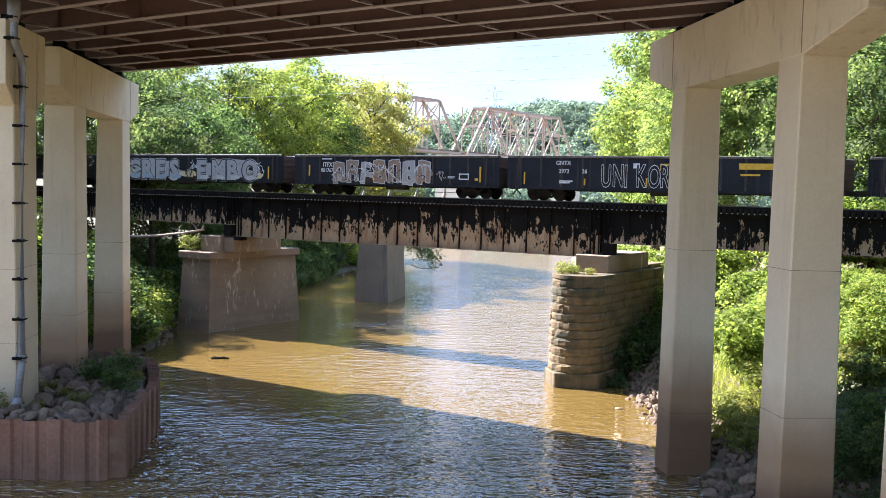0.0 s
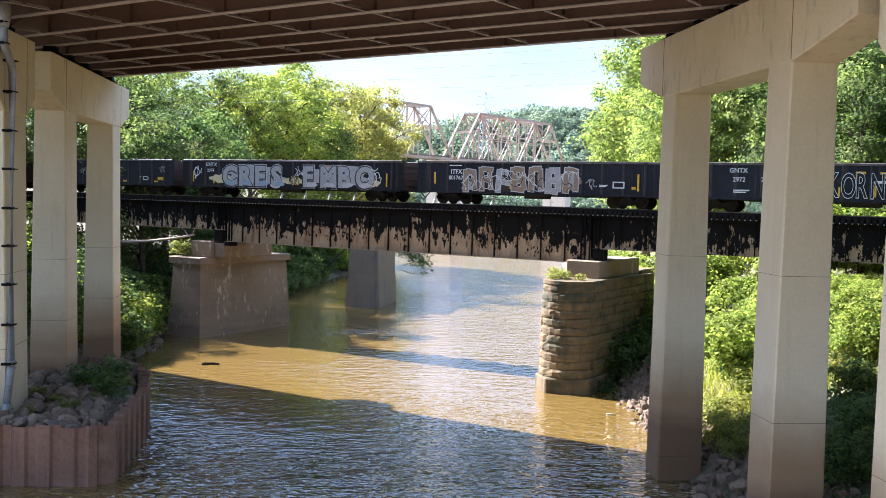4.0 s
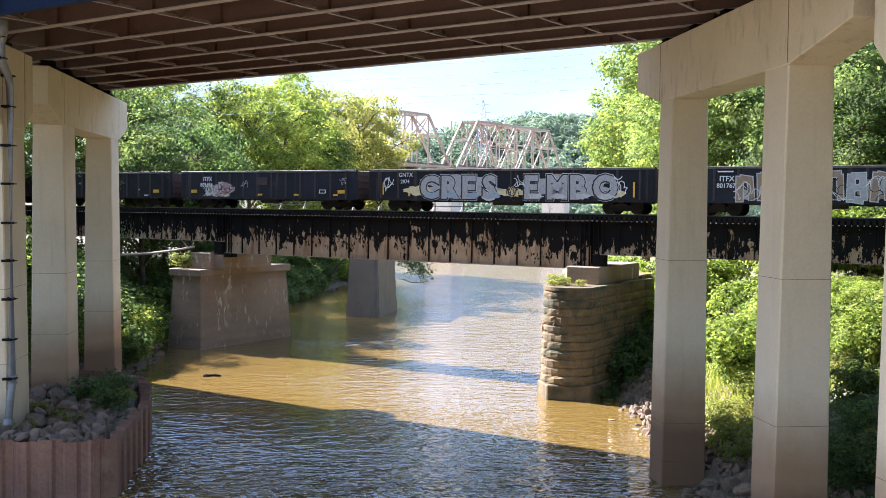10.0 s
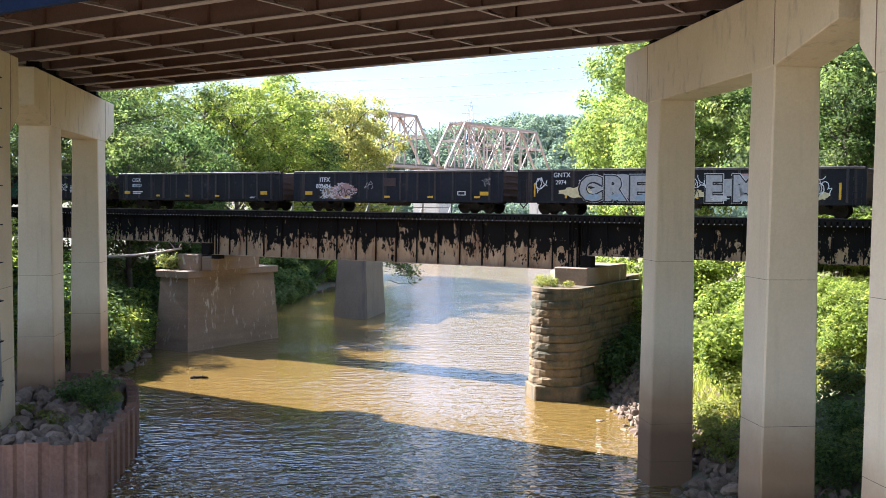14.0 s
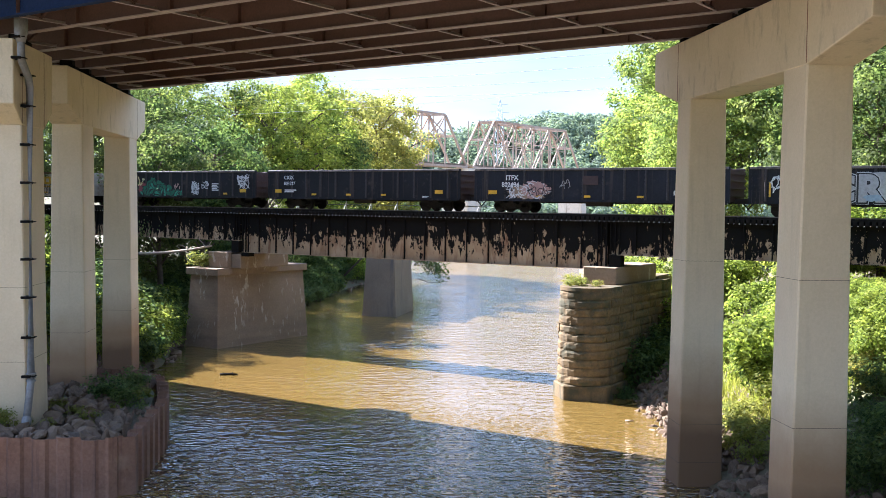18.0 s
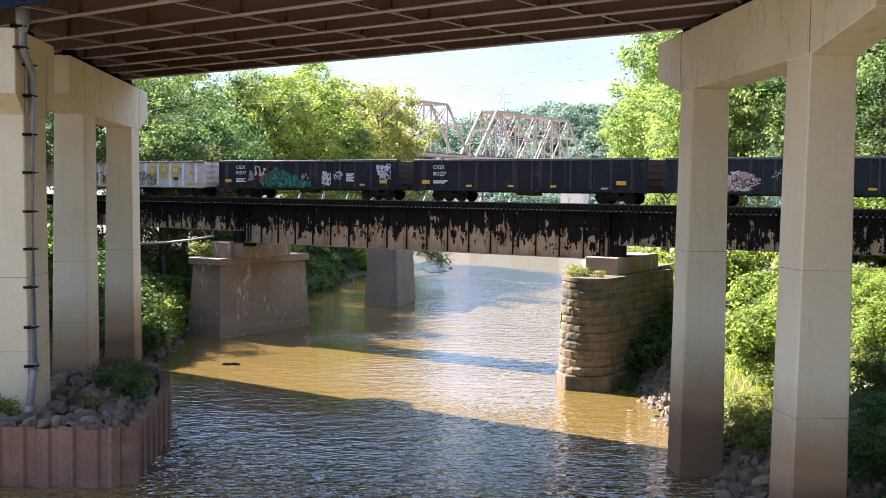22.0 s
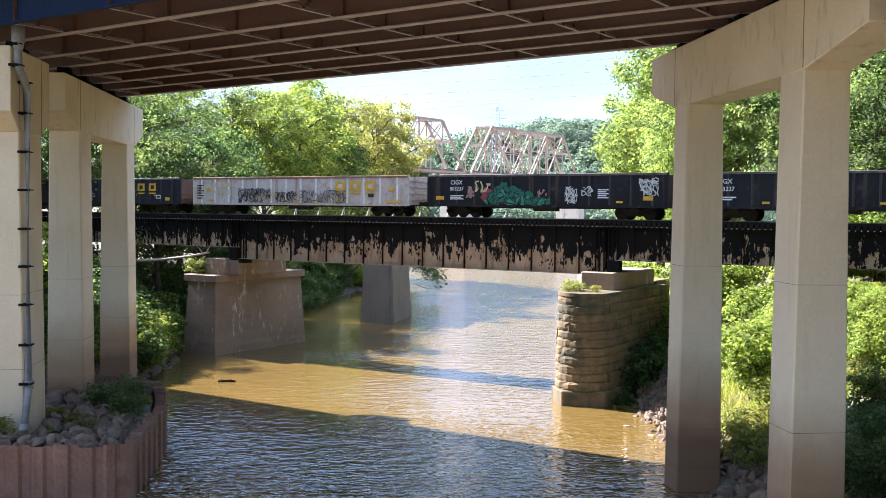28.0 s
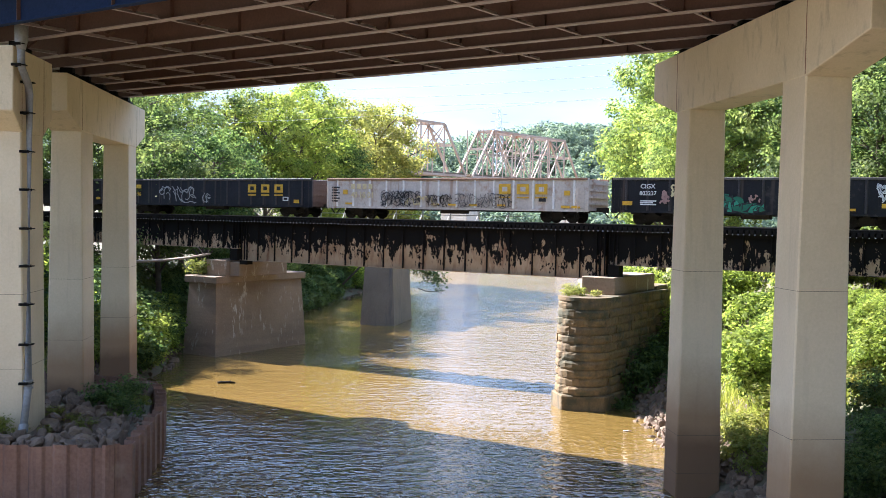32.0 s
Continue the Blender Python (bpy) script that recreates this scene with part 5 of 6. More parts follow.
def rock(x, y, z, size, label, group):
    m = pose(x, y, z, rr.uniform(-20, 20), rr.uniform(-20, 20), rr.uniform(0, 360)) @ Matrix.Diagonal((size * rr.uniform(0.8, 1.5), size, size * rr.uniform(0.75, 1.0), 1))
    ob = new("rock", rr.choice(ROCKS))
    ob.matrix_basis = m
    return tagged(ob, label, "rock", group)


def in_column(x, y):
    for base, sl, spans in ((BENT_L, -SLOPE_L, ((41.5, 45.0), (50.9, 53.7), (61.7, 64.4))), (BENT_R, -SLOPE_R, ((30.4, 32.7), (40.7, 42.9), (22.9, 25.7)))):
        fx = base + sl * y
        for a, b in spans:
            if a - 0.25 < y < b + 0.25 and (fx - 2.0 < x < fx + 0.5 if base < 0 else fx - 0.5 < x < fx + 2.0):
                return True
    return False


n = 0
while n < 105:
    x, y = rr.uniform(-24, -12.5), rr.uniform(39.3, 53.0)
    if in_column(x, y) or (y > 45 and x > -14.2):
        continue
    sz = rr.choice((0.45, 0.55, 0.7, 0.85, 1.1))
    rock(x, y, 1.95 + sz * 0.12 + 0.35 * max(0, noise.noise(Vector((x * 0.5, y * 0.5, 0)))), sz, "grey-brown rubble stone in the caisson", "caisson rubble")
    n += 1
for x0, x1, y0, y1, cnt, smin, smax, grp in ((10.6, 13.6, 27, 45, 95, 0.35, 1.1, "right bank riprap"), (13.6, 18, 24, 38, 40, 0.4, 1.1, "right bank riprap"), (10.4, 12.6, 50.5, 57, 24, 0.25, 0.6, "right bank riprap"), (-21.5, -18.2, 58, 80, 60, 0.3, 1.1, "left bank riprap"), (-18.5, -10.5, 108, 150, 30, 0.6, 1.3, "far bank stones"), (-20.8, -15.6, 86, 106, 60, 0.5, 1.5, "far bank stones")):
    n = 0
    while n < cnt:
        x, y = rr.uniform(x0, x1), rr.uniform(y0, y1)
        if in_column(x, y):
            continue
        n += 1
        h = ground_height(x, y)
        if h < -0.5:
            continue
        sz = rr.uniform(smin, smax)
        rock(x, y, max(h, -0.1) + sz * 0.08, sz, "angular grey riprap stone on the river bank", grp)


def rubble(x0, x1, y0, y1, count, smin, smax, seed, level, label):
    """Loose stones too many to count, joined."""
    rng = np.random.default_rng(seed)
    data = []
    for me in ROCKS:
        v = np.array([p.co[:] for p in me.vertices])
        f = np.array([list(p.vertices) for p in me.polygons])
        data.append((v, f))
    vs, fs, off = [], [], 0
    for _ in range(count):
        x, y = rng.uniform(x0, x1), rng.uniform(y0, y1)
        if in_column(x, y) or (level is not None and x > -14.2 and y > 45):
            continue
        z = level if level is not None else ground_height(float(x), float(y))
        if level is None and not -0.3 < z < 3.2:
            continue
        s = smin + (smax - smin) * rng.uniform() ** 2.2
        v, f = data[rng.integers(len(data))]
        r = np.array(Euler((rng.uniform(0, 6), rng.uniform(0, 6), rng.uniform(0, 6))).to_matrix())
        vs.append((v * s * np.array([rng.uniform(0.8, 1.5), 1, rng.uniform(0.7, 1.1)])) @ r.T + np.array([x, y, z + s * 0.15]))
        fs.append(f + off)
        off += len(v)
    me = mesh_from(np.concatenate(vs).tolist(), np.concatenate(fs).tolist(), M["rubble"])
    tagged(place("rubble", me), label, "rubble", kind="stuff")


rubble(-26, -12.3, 39.2, 53.5, 1700, 0.22, 0.85, 1, 1.93, "brown rubble and broken stone filling the caisson")
rubble(10.4, 14.4, 25, 46, 1100, 0.15, 0.75, 2, None, "dark broken riprap at the water's edge")
rubble(10.8, 14.2, 46, 64, 900, 0.15, 0.7, 3, None, "brown broken stones by the railway pier")
rubble(-22.0, -17.6, 57, 84, 520, 0.12, 0.8, 4, None, "broken stones along the shaded bank")


# ---- drain pipe on the single left pier ----
def drain_pipe():
    ang = math.atan(SLOPE_L)
    th = thing("drain_pipe", Matrix.Translation((BENT_L, 0, 0)) @ Matrix.Rotation(ang, 4, "Z"), "grey galvanised drain pipe strapped down a concrete pier", "pipe")
    k = 1 / math.cos(ang)
    ya, yb = 40.72 * k, 41.78 * k
    pts = [(0.32, ya, 18.6), (0.32, ya, 16.75), (0.32, ya + 0.08, 16.5), (0.32, yb - 0.16, 15.95), (0.32, yb, 15.6), (0.32, yb, 4.0), (0.33, yb - 0.08, 3.75), (0.36, yb - 0.75, 2.35)]
    part("pipe", tube(pts, [0.15] * len(pts), 14), M["pipe"], th, smooth=True)
    part("funnel", tube([(0.32, ya, 17.2), (0.32, ya, 17.6), (0.32, ya, 18.4)], [0.17, 0.26, 0.26], 14), M["pipe"], th, smooth=True)
    part("outlet_collar", tube([(0.355, yb - 0.68, 2.5), (0.36, yb - 0.8, 2.25)], [0.19, 0.19], 14), M["pipe"], th)
    for z in (3.86, 4.0, 4.14):
        part("clamp", tube([(0.32, yb, z - 0.03), (0.32, yb, z + 0.03)], [0.2, 0.2], 14), M["pipe"], th, "ribbed metal hose clamp")
    for z in (17.4, 16.6, 16.05, 14.84, 13.31, 11.8, 10.25, 8.75, 7.22, 5.61, 4.04):
        y = ya if z > 16.3 else yb
        br = bmesh.new()
        add_box(br, 0.0, 0.36, y - 0.24, y - 0.12, z - 0.05, z + 0.05)
        add_box(br, 0.0, 0.36, y + 0.12, y + 0.24, z - 0.05, z + 0.05)
        add_box(br, 0.3, 0.5, y - 0.2, y + 0.2, z - 0.02, z + 0.02)
        part("bracket", br, M["black_steel"], th, "dark pipe bracket")
    return th


drain_pipe()


# ---- far truss bridge, pylon, cables ----
def truss_span(m, panels, panel, height, width, label):
    th = thing("truss_bridge", m, label, "truss bridge", "far truss bridge spans")
    L = panels * panel
    for y in (0.0, width):
        part("bottom_chord", bar((0, y, 0), (L, y, 0), 0.4, 0.55), M["truss"], th)
        part("top_chord", bar((panel, y, height), (L - panel, y, height), 0.45, 0.55), M["truss"], th)
        part("end_post", bar((0, y, 0), (panel, y, height), 0.45, 0.55), M["truss"], th)
        part("end_post", bar((L, y, 0), (L - panel, y, height), 0.45, 0.55), M["truss"], th)
        for i in range(1, panels):
            part("post", bar((i * panel, y, 0), (i * panel, y, height), 0.26, 0.34), M["truss"], th)
            half = (panel * 0.5, height * 0.5)
            part("sub_post", bar(((i - 0.5) * panel, y, 0), ((i - 0.5) * panel, y, height * 0.5), 0.22, 0.28), M["truss"], th)
            part("counter", bar(((i - 1) * panel, y, 0), ((i - 0.5) * panel, y, height * 0.5), 0.18, 0.22), M["truss"], th)
            part("hanger", bar(((i - 0.5) * panel, y, height * 0.5), ((i - 0.5) * panel, y, height), 0.16, 0.2), M["truss"], th)
            part("middle_strut", bar(((i - 1) * panel if i > 1 else panel * 0.5, y, height * 0.5), (i * panel, y, height * 0.5), 0.16, 0.2), M["truss"], th)
            if i < panels - 1:
                part("counter", bar((i * panel, y, 0), ((i + 1) * panel, y, height), 0.16, 0.2), M["truss"], th)
                if i < panels / 2:
                    part("diagonal", bar((i * panel, y, height), ((i + 1) * panel, y, 0), 0.26, 0.36), M["truss"], th)
                else:
                    part("diagonal", bar(((i + 1) * panel, y, height), (i * panel, y, 0), 0.26, 0.36), M["truss"], th)
                part("sub_strut", bar((i * panel, y, 0) if i >= panels / 2 else ((i + 1) * panel, y, height), (i * panel + half[0], y, half[1]), 0.18, 0.22), M["truss"], th)
    for i in range(1, panels):
        part("top_strut", bar((i * panel, 0, height), (i * panel, width, height), 0.35, 0.4), M["truss"], th)
        part("sway_strut", bar((i * panel, 0, height * 0.62), (i * panel, width, height * 0.62), 0.3, 0.35), M["truss"], th)
        part("sway_brace", bar((i * panel, 0, height * 0.62), (i * panel, width, height), 0.2, 0.25), M["truss"], th)
        part("sway_brace", bar((i * panel, width, height * 0.62), (i * panel, 0, height), 0.2, 0.25), M["truss"], th)
        if i < panels - 1:
            part("lateral", bar((i * panel, 0, height), ((i + 1) * panel, width, height), 0.2, 0.25), M["truss"], th)
            part("lateral", bar((i * panel, width, height), ((i + 1) * panel, 0, height), 0.2, 0.25), M["truss"], th)
    for x in (panel * 0.6, L - panel * 0.6):
        z = height * 0.6
        part("portal", bar((x, 0, z), (x, width, z), 0.4, 0.6), M["truss"], th)
    part("deck", box(-0.5, L + 0.5, 0.3, width - 0.3, 0.2, 0.7), M["grey_concrete"], th)
    for x in (0.0, L):
        pb = prism([(x - 1.6, -1.5), (x + 1.6, -1.5), (x + 1.6, width + 1.5), (x - 1.6, width + 1.5)], -24, -0.4)
        part("pier", pb, M["concrete"], th, "pale concrete pier")
    return th


TU, TV = Vector((0.573, 0.82, 0)).normalized(), Vector((-0.82, 0.573, 0)).normalized()
TB = Matrix(((TU.x, TV.x, 0, 7.5), (TU.y, TV.y, 0, 271), (0, 0, 1, 20.6), (0, 0, 0, 1)))
truss_span(TB @ pose(1.5, 0, 0), 6, 10.0, 12.6, 5.0, "faded pinkish-grey rusty through-truss bridge span beyond the river")
truss_span(TB @ pose(-61.5, 0, 0), 6, 10.0, 12.6, 5.0, "faded pinkish-grey rusty through-truss bridge span behind trees")


def pylon(x, y, z, h):
    th = thing("pylon", pose(x, y, z, 0, 0, 20), "slender pale lattice power pylon on the wooded hill", "pylon")
    lev = [(0, 3.2), (h * 0.35, 2.0), (h * 0.65, 1.2), (h * 0.85, 0.9), (h, 0.25)]
    for sx, sy in ((1, 1), (1, -1), (-1, 1), (-1, -1)):
        bm = bmesh.new()
        for (za, wa), (zb, wb) in zip(lev, lev[1:]):
            add_bar(bm, (sx * wa, sy * wa, za), (sx * wb, sy * wb, zb), 0.22, 0.22)
        part("leg", bm, M["tower"], th)
    for (za, wa), (zb, wb) in zip(lev, lev[1:]):
        bm = bmesh.new()
        for q in range(3):
            ka, kb = q / 3, (q + 1) / 3
            a, b, w1, w2 = za + (zb - za) * ka, za + (zb - za) * kb, wa + (wb - wa) * ka, wa + (wb - wa) * kb
            for s in (1, -1):
                add_bar(bm, (-w1, s * w1, a), (w2, s * w2, b), 0.12, 0.12)
                add_bar(bm, (w1, s * w1, a), (-w2, s * w2, b), 0.12, 0.12)
                add_bar(bm, (s * w1, -w1, a), (s * w2, w2, b), 0.12, 0.12)
        part("lattice", bm, M["tower"], th)
    for z, w in ((h * 0.68, 6.5), (h * 0.8, 5.5), (h * 0.92, 4.5)):
        part("cross_arm", bar((-w, 0, z), (w, 0, z), 0.24, 0.24), M["tower"], th)
    return th


pylon(31.0, 560.0, 32.0, 35.0)


def span_cable(a, b, sag, r, label):
    pts = [Vector(a).lerp(Vector(b), i / 24) - Vector((0, 0, sag * 4 * (i / 24) * (1 - i / 24))) for i in range(25)]
    th = tagged(part("power_cable", tube(pts, [r] * 25, 5), M["cable"]), label, "cable", "overhead power cables")
    return th


for ya, yb, dist in ((152, 88, 230), (166, 112, 235), (176, 136, 240), (132, 66, 226)):
    za, zb = 11.2 + (355 - ya) * dist / 1850, 11.2 + (355 - yb) * dist / 1850
    span_cable((-52, dist, za), (62, dist, zb), 1.2, 0.045, "thin grey overhead power cable across the sky")
span_cable(on_rail(-70, 14, 20.0), on_rail(2, 30, 22.0), 0.9, 0.01, "thin overhead wire in front of the trees")
span_cable((22, 70, 24.0), (60, 45, 29.0), 0.8, 0.03, "thin overhead wire beside the trees")


# ---- trees and undergrowth ----
def make_tree(seed, height, spread, leafmat, name="tree", label="", leaves=1.0, leaf=0.25, low=0.25):
    rng = np.random.default_rng(seed)
    th = thing(name, pose(0, 0, 0), label, "tree", "bank trees")
    lean = rng.normal(size=2) * 0.04 * height
    pts = [(lean[0] * (u ** 1.5) + 0.15 * math.sin(u * 7 + seed), lean[1] * (u ** 1.5), height * 0.86 * u - 0.6 * (u == 0)) for u in (0, 0.15, 0.35, 0.55, 0.75, 1.0)]
    r0 = height * 0.016
    part("trunk", tube(pts, [r0 * 1.3, r0, r0 * 0.8, r0 * 0.6, r0 * 0.4, r0 * 0.12], 8), M["bark"], th, smooth=True)
    lobes = []
    for k in range(24):
        u = low + (0.98 - low) * (k + 0.5) / 24
        a = k * 2.4 + seed
        reach = spread * (0.85 - 0.55 * abs(u - 0.5) ** 1.2) * rng.uniform(0.35, 1.0)
        base = Vector((lean[0] * u ** 1.5, lean[1] * u ** 1.5, height * u * 0.8))
        tip = base + Vector((math.cos(a) * reach, math.sin(a) * reach, height * 0.12))
        mid = base.lerp(tip, 0.5) + Vector((0, 0, 0.3))
        part("limb", tube([base, mid, tip], [r0 * 0.42, r0 * 0.26, r0 * 0.06], 5), M["bark"], th)
        lobes.append((*tip, spread * rng.uniform(0.2, 0.34), rng.uniform(0.7, 0.95)))
    lobes.append((lean[0], lean[1], height * 0.9, spread * 0.3, 1.2))
    lobes.append((lean[0] * 0.5, lean[1] * 0.5, height * 0.6, spread * 0.4, 1.2))
    p, way = crown_points(rng, lobes, 2.7 * leaves, 80, 0.5)
    place("crown", quads_mesh(leaf_quads(p, leaf, rng, 0.5, way), leafmat), th)
    return th


def make_bush(seed, height, spread, leafmat, label, leaf=0.2, dens=1.0, name="bush"):
    rng = np.random.default_rng(seed)
    th = thing(name, pose(0, 0, 0), label, "bush", "bank undergrowth")
    lobes = []
    for k in range(6):
        a = k * 1.9 + seed
        d = spread * rng.uniform(0.25, 0.75)
        z = height * rng.uniform(0.3, 0.78)
        tip = (math.cos(a) * d, math.sin(a) * d, z)
        if k % 2 == 0:
            part("stem", tube([(math.cos(a) * 0.1, math.sin(a) * 0.1, -0.3), (tip[0] * 0.5, tip[1] * 0.5, z * 0.7), tip], [0.035, 0.025, 0.008], 4), M["bark"], th)
        lobes.append((*tip, min(height, spread) * rng.uniform(0.36, 0.5), rng.uniform(0.8, 1.1)))
    lobes.append((0, 0, height * 0.35, spread * 0.6, 0.6))
    p, way = crown_points(rng, lobes, 34 * dens, 14, 0.16)
    p, way = p[p[:, 2] > 0.02], way[p[:, 2] > 0.02]
    place("foliage", quads_mesh(leaf_quads(p, leaf, rng, 0.7, way), leafmat), th)
    return th


TREES = [
    make_tree(1, 20, 6.5, M["leaf"], label="tall leafy green bank tree with a dense uneven crown"),
    make_tree(2, 22, 7.0, M["leaf"], label="tall leafy green bank tree, sunlit from behind"),
    make_tree(3, 20, 6.0, M["leaf_gold"], label="tall bank tree with leaves turning yellow"),
    make_tree(4, 24, 8.0, M["leaf"], label="large spreading green tree on the bank", leaves=0.85),
    make_tree(5, 19, 6.0, M["leaf_shaded"], label="dark green bank tree with shade put into its leaf colour"),
    make_tree(6, 21, 6.2, M["leaf_bright"], label="tall bright yellow-green bank tree in the sun"),
]
tr = random.Random(3)


def plant(src, x, y, scale=1.0, z=None, tilt=0.0):
    h = ground_height(x, y) if z is None else z
    m = pose(x, y, h, tr.uniform(-3, 3) + tilt, tr.uniform(-3, 3), tr.uniform(0, 360)) @ Matrix.Diagonal((scale * tr.uniform(0.9, 1.1), scale * tr.uniform(0.9, 1.1), scale, 1))
    return copy_thing(src, m)


# kind 4, with shade in its leaf colour, also fills dark gaps between crowns
FOREST = (  # tree kind, x, y, scale
    (4, -34, 96, 0.98), (4, -29, 100, 1.02), (4, -25.5, 104, 0.95), (4, -21.5, 101, 0.82), (1, -44, 95, 1.0),
    (3, -31, 116, 1.02), (4, -25, 122, 1.12), (5, -20.5, 120, 1.04), (3, -25, 133, 0.8), (5, -17.2, 128, 1.14), (0, -16.5, 137, 1.05), (5, -19.5, 140, 1.2),
    (2, -13.8, 146, 1.3), (2, -11.4, 153, 1.34), (4, -15.2, 141, 1.02), (2, -8.8, 158, 1.14), (0, -9.8, 164, 1.0), (0, -6.6, 165, 0.74), (4, -6.5, 160, 0.62),
    (4, -21.2, 92, 0.95), (4, -19.6, 98, 0.85), (4, -23.5, 88, 0.9), (0, -52, 88, 1.05), (1, -40, 110, 1.1), (4, -46, 76, 1.0), (4, -38, 90, 1.0), (1, -40, 60, 1.0), (0, -48, 58, 1.1), (3, -58, 70, 1.0),
    (3, 24.0, 96, 1.12), (0, 21.8, 103, 1.05), (1, 26, 92, 1.2), (3, 29, 104, 1.15), (0, 33, 88, 1.2), (0, 24, 112, 1.2), (1, 21, 84, 0.75),
    (4, 27, 76, 1.1), (4, 31, 70, 1.2), (4, 36, 74, 1.25), (4, 35, 62, 1.2), (4, 33, 58, 1.15), (4, 42, 66, 1.2), (4, 40, 54, 1.25), (4, 47, 60, 1.3), (4, 36, 48, 1.0), (1, 46, 46, 1.2), (4, 52, 52, 1.3),
    (1, 30, 128, 1.2), (3, 40, 96, 1.25), (4, 28, 66, 0.75), (0, 23.5, 88, 0.9),
)
for k, x, y, s in FOREST:
    plant(TREES[k], x, y, s)
for t_ in TREES:
    for o in list(t_.children_recursive):
        bpy.data.objects.remove(o)
    bpy.data.objects.remove(t_)

BUSHES = [
    make_bush(1, 3.0, 1.9, M["leaf_bush"], "bright green bank bush in the sun", 0.16, 0.8),
    make_bush(2, 4.0, 2.2, M["leaf_bush"], "tall bright green bank bush with dense leaves", 0.175, 0.8),
    make_bush(3, 2.2, 1.8, M["leaf_shaded"], "dark green bush on the bank", 0.18, 0.7),
    make_bush(4, 1.2, 1.2, M["leaf_weed"], "low leafy weeds on the bank", 0.14),
]
FIELDS = (  # kinds, x range, y range, count, least scale, most scale
    ((0, 1, 1), (15.0, 24), (47, 58), 44, 0.7, 1.25),
    ((0, 1), (16.5, 30), (41, 50), 28, 0.6, 1.15),
    ((0, 1, 2), (14.5, 30), (60, 82), 18, 0.8, 1.4),
    ((2, 2, 3), (13.9, 21), (25, 41), 32, 0.3, 0.75),
    ((1, 0), (17, 31), (56, 70), 20, 1.0, 1.5),
    ((3,), (12.2, 22), (40, 47), 26, 0.5, 1.0),
    ((0, 2, 0), (-23, -18.8), (66, 82), 46, 0.7, 1.3),
    ((2, 2, 1), (-32, -20.5), (80, 98), 10, 1.0, 1.6),
    ((2, 0), (-23.5, -19.7), (69, 80), 18, 0.9, 1.4),
    ((0, 2, 3), (-27, -20), (58, 82), 12, 0.6, 1.2),
    ((1, 2), (-34, -25), (62, 92), 10, 1.0, 1.6),
    ((1, 2), (-44, -27), (40, 62), 6, 0.9, 1.5),
    ((1, 0), (-14, -7), (140, 168), 9, 1.0, 1.8),
    ((1, 0), (17, 28), (84, 125), 12, 1.0, 1.7),
)
for kinds, (xa, xb), (ya, yb), cnt, sa, sb in FIELDS:
    n = 0
    while n < cnt:
        x, y = tr.uniform(xa, xb), tr.uniform(ya, yb)
        n += 1
        if in_column(x, y) or ground_height(x, y) < 0.25:
            continue
        k, size = tr.choice(kinds), tr.uniform(sa, sb)
        if x > 13.5 and y < 76.5 - 0.635 * x:      # in front of and under the railway the growth stays below the girder
            size = min(size, (tr.uniform(7.6, 8.4) - ground_height(x, y)) / (3.4, 4.5, 2.6, 1.5)[k])
        if size > 0.15:
            plant(BUSHES[k], x, y, size)
for x, y, k in ((-22.4, 72, 1.7), (-23.2, 76.5, 1.8), (-21.4, 68.5, 1.4), (-24.5, 70, 1.9), (-25.5, 80, 1.8)):
    plant(BUSHES[2], x, y, k)
for y_ in (-1.8, -0.6, 0.6, 1.8, 3.0, 4.2, 5.4):
    p = on_rail(13.75 + 0.25 * math.sin(y_ * 3), y_, 0)
    plant(BUSHES[2], p.x, p.y, 1.1 if y_ > 0 else 0.55)
# shrubs on the caisson and weeds on the piers
plant(BUSHES[2], -15.2, 47.6, 0.6, 1.85)
plant(BUSHES[2], -13.9, 46.4, 0.5, 1.85)
plant(BUSHES[2], -14.6, 49.5, 0.6, 1.85)
for x_, y_, k_ in ((-16.9, 42.3, 0.3), (-15.8, 42.0, 0.26), (-15.4, 44.2, 0.32), (-16.6, 45.5, 0.35), (-14.0, 45.0, 0.28), (-17.8, 44.2, 0.3), (-13.6, 48.2, 0.4)):
    plant(BUSHES[3], x_, y_, k_, 1.95)
plant(BUSHES[3], -17.6, 41.2, 0.75, 1.85)
plant(BUSHES[3], -14.4, 43.0, 0.45, 1.85)
plant(BUSHES[3], -18.6, 41.5, 0.8, 1.85)
for s, y, z, k in ((11.3, -2.4, 6.42, 0.4), (12.3, -2.2, 6.42, 0.3), (10.6, -1.8, 6.42, 0.5), (10.9, -3.0, 6.42, 0.3), (-21.4, -0.3, 6.05, 0.9), (-21.5, 0.5, 6.05, 0.7)):
    p = on_rail(s, y, z)
    plant(BUSHES[3], p.x, p.y, k, z)
for b in BUSHES:
    for o in list(b.children_recursive):
        bpy.data.objects.remove(o)
    bpy.data.objects.remove(b)


def shore_thicket():
    """Scrub overhanging the far bank, too tangled to count."""
    rng = np.random.default_rng(21)
    lobes = []
    for _ in range(260):
        y = rng.uniform(81, 172)
        back = rng.uniform(-0.3, 5.5)
        r = rng.uniform(0.7, 1.5)
        z = max(0.0, back) * 0.45 + rng.uniform(0.25, 1.0) * (1.1 + 0.55 * max(0.0, back))
        lobes.append((shore(LEFT_SHORE, y) - back, y, z, r, rng.uniform(0.7, 1.0)))
    p, way = crown_points(rng, lobes, 22, 26, 0.24)
    keep = p[:, 2] > 0.05
    tagged(place("thicket", quads_mesh(leaf_quads(p[keep], 0.24, rng, 0.5, way[keep]), M["leaf_shaded"])), "dark green scrub overhanging the far bank", "scrub", kind="stuff")


shore_thicket()


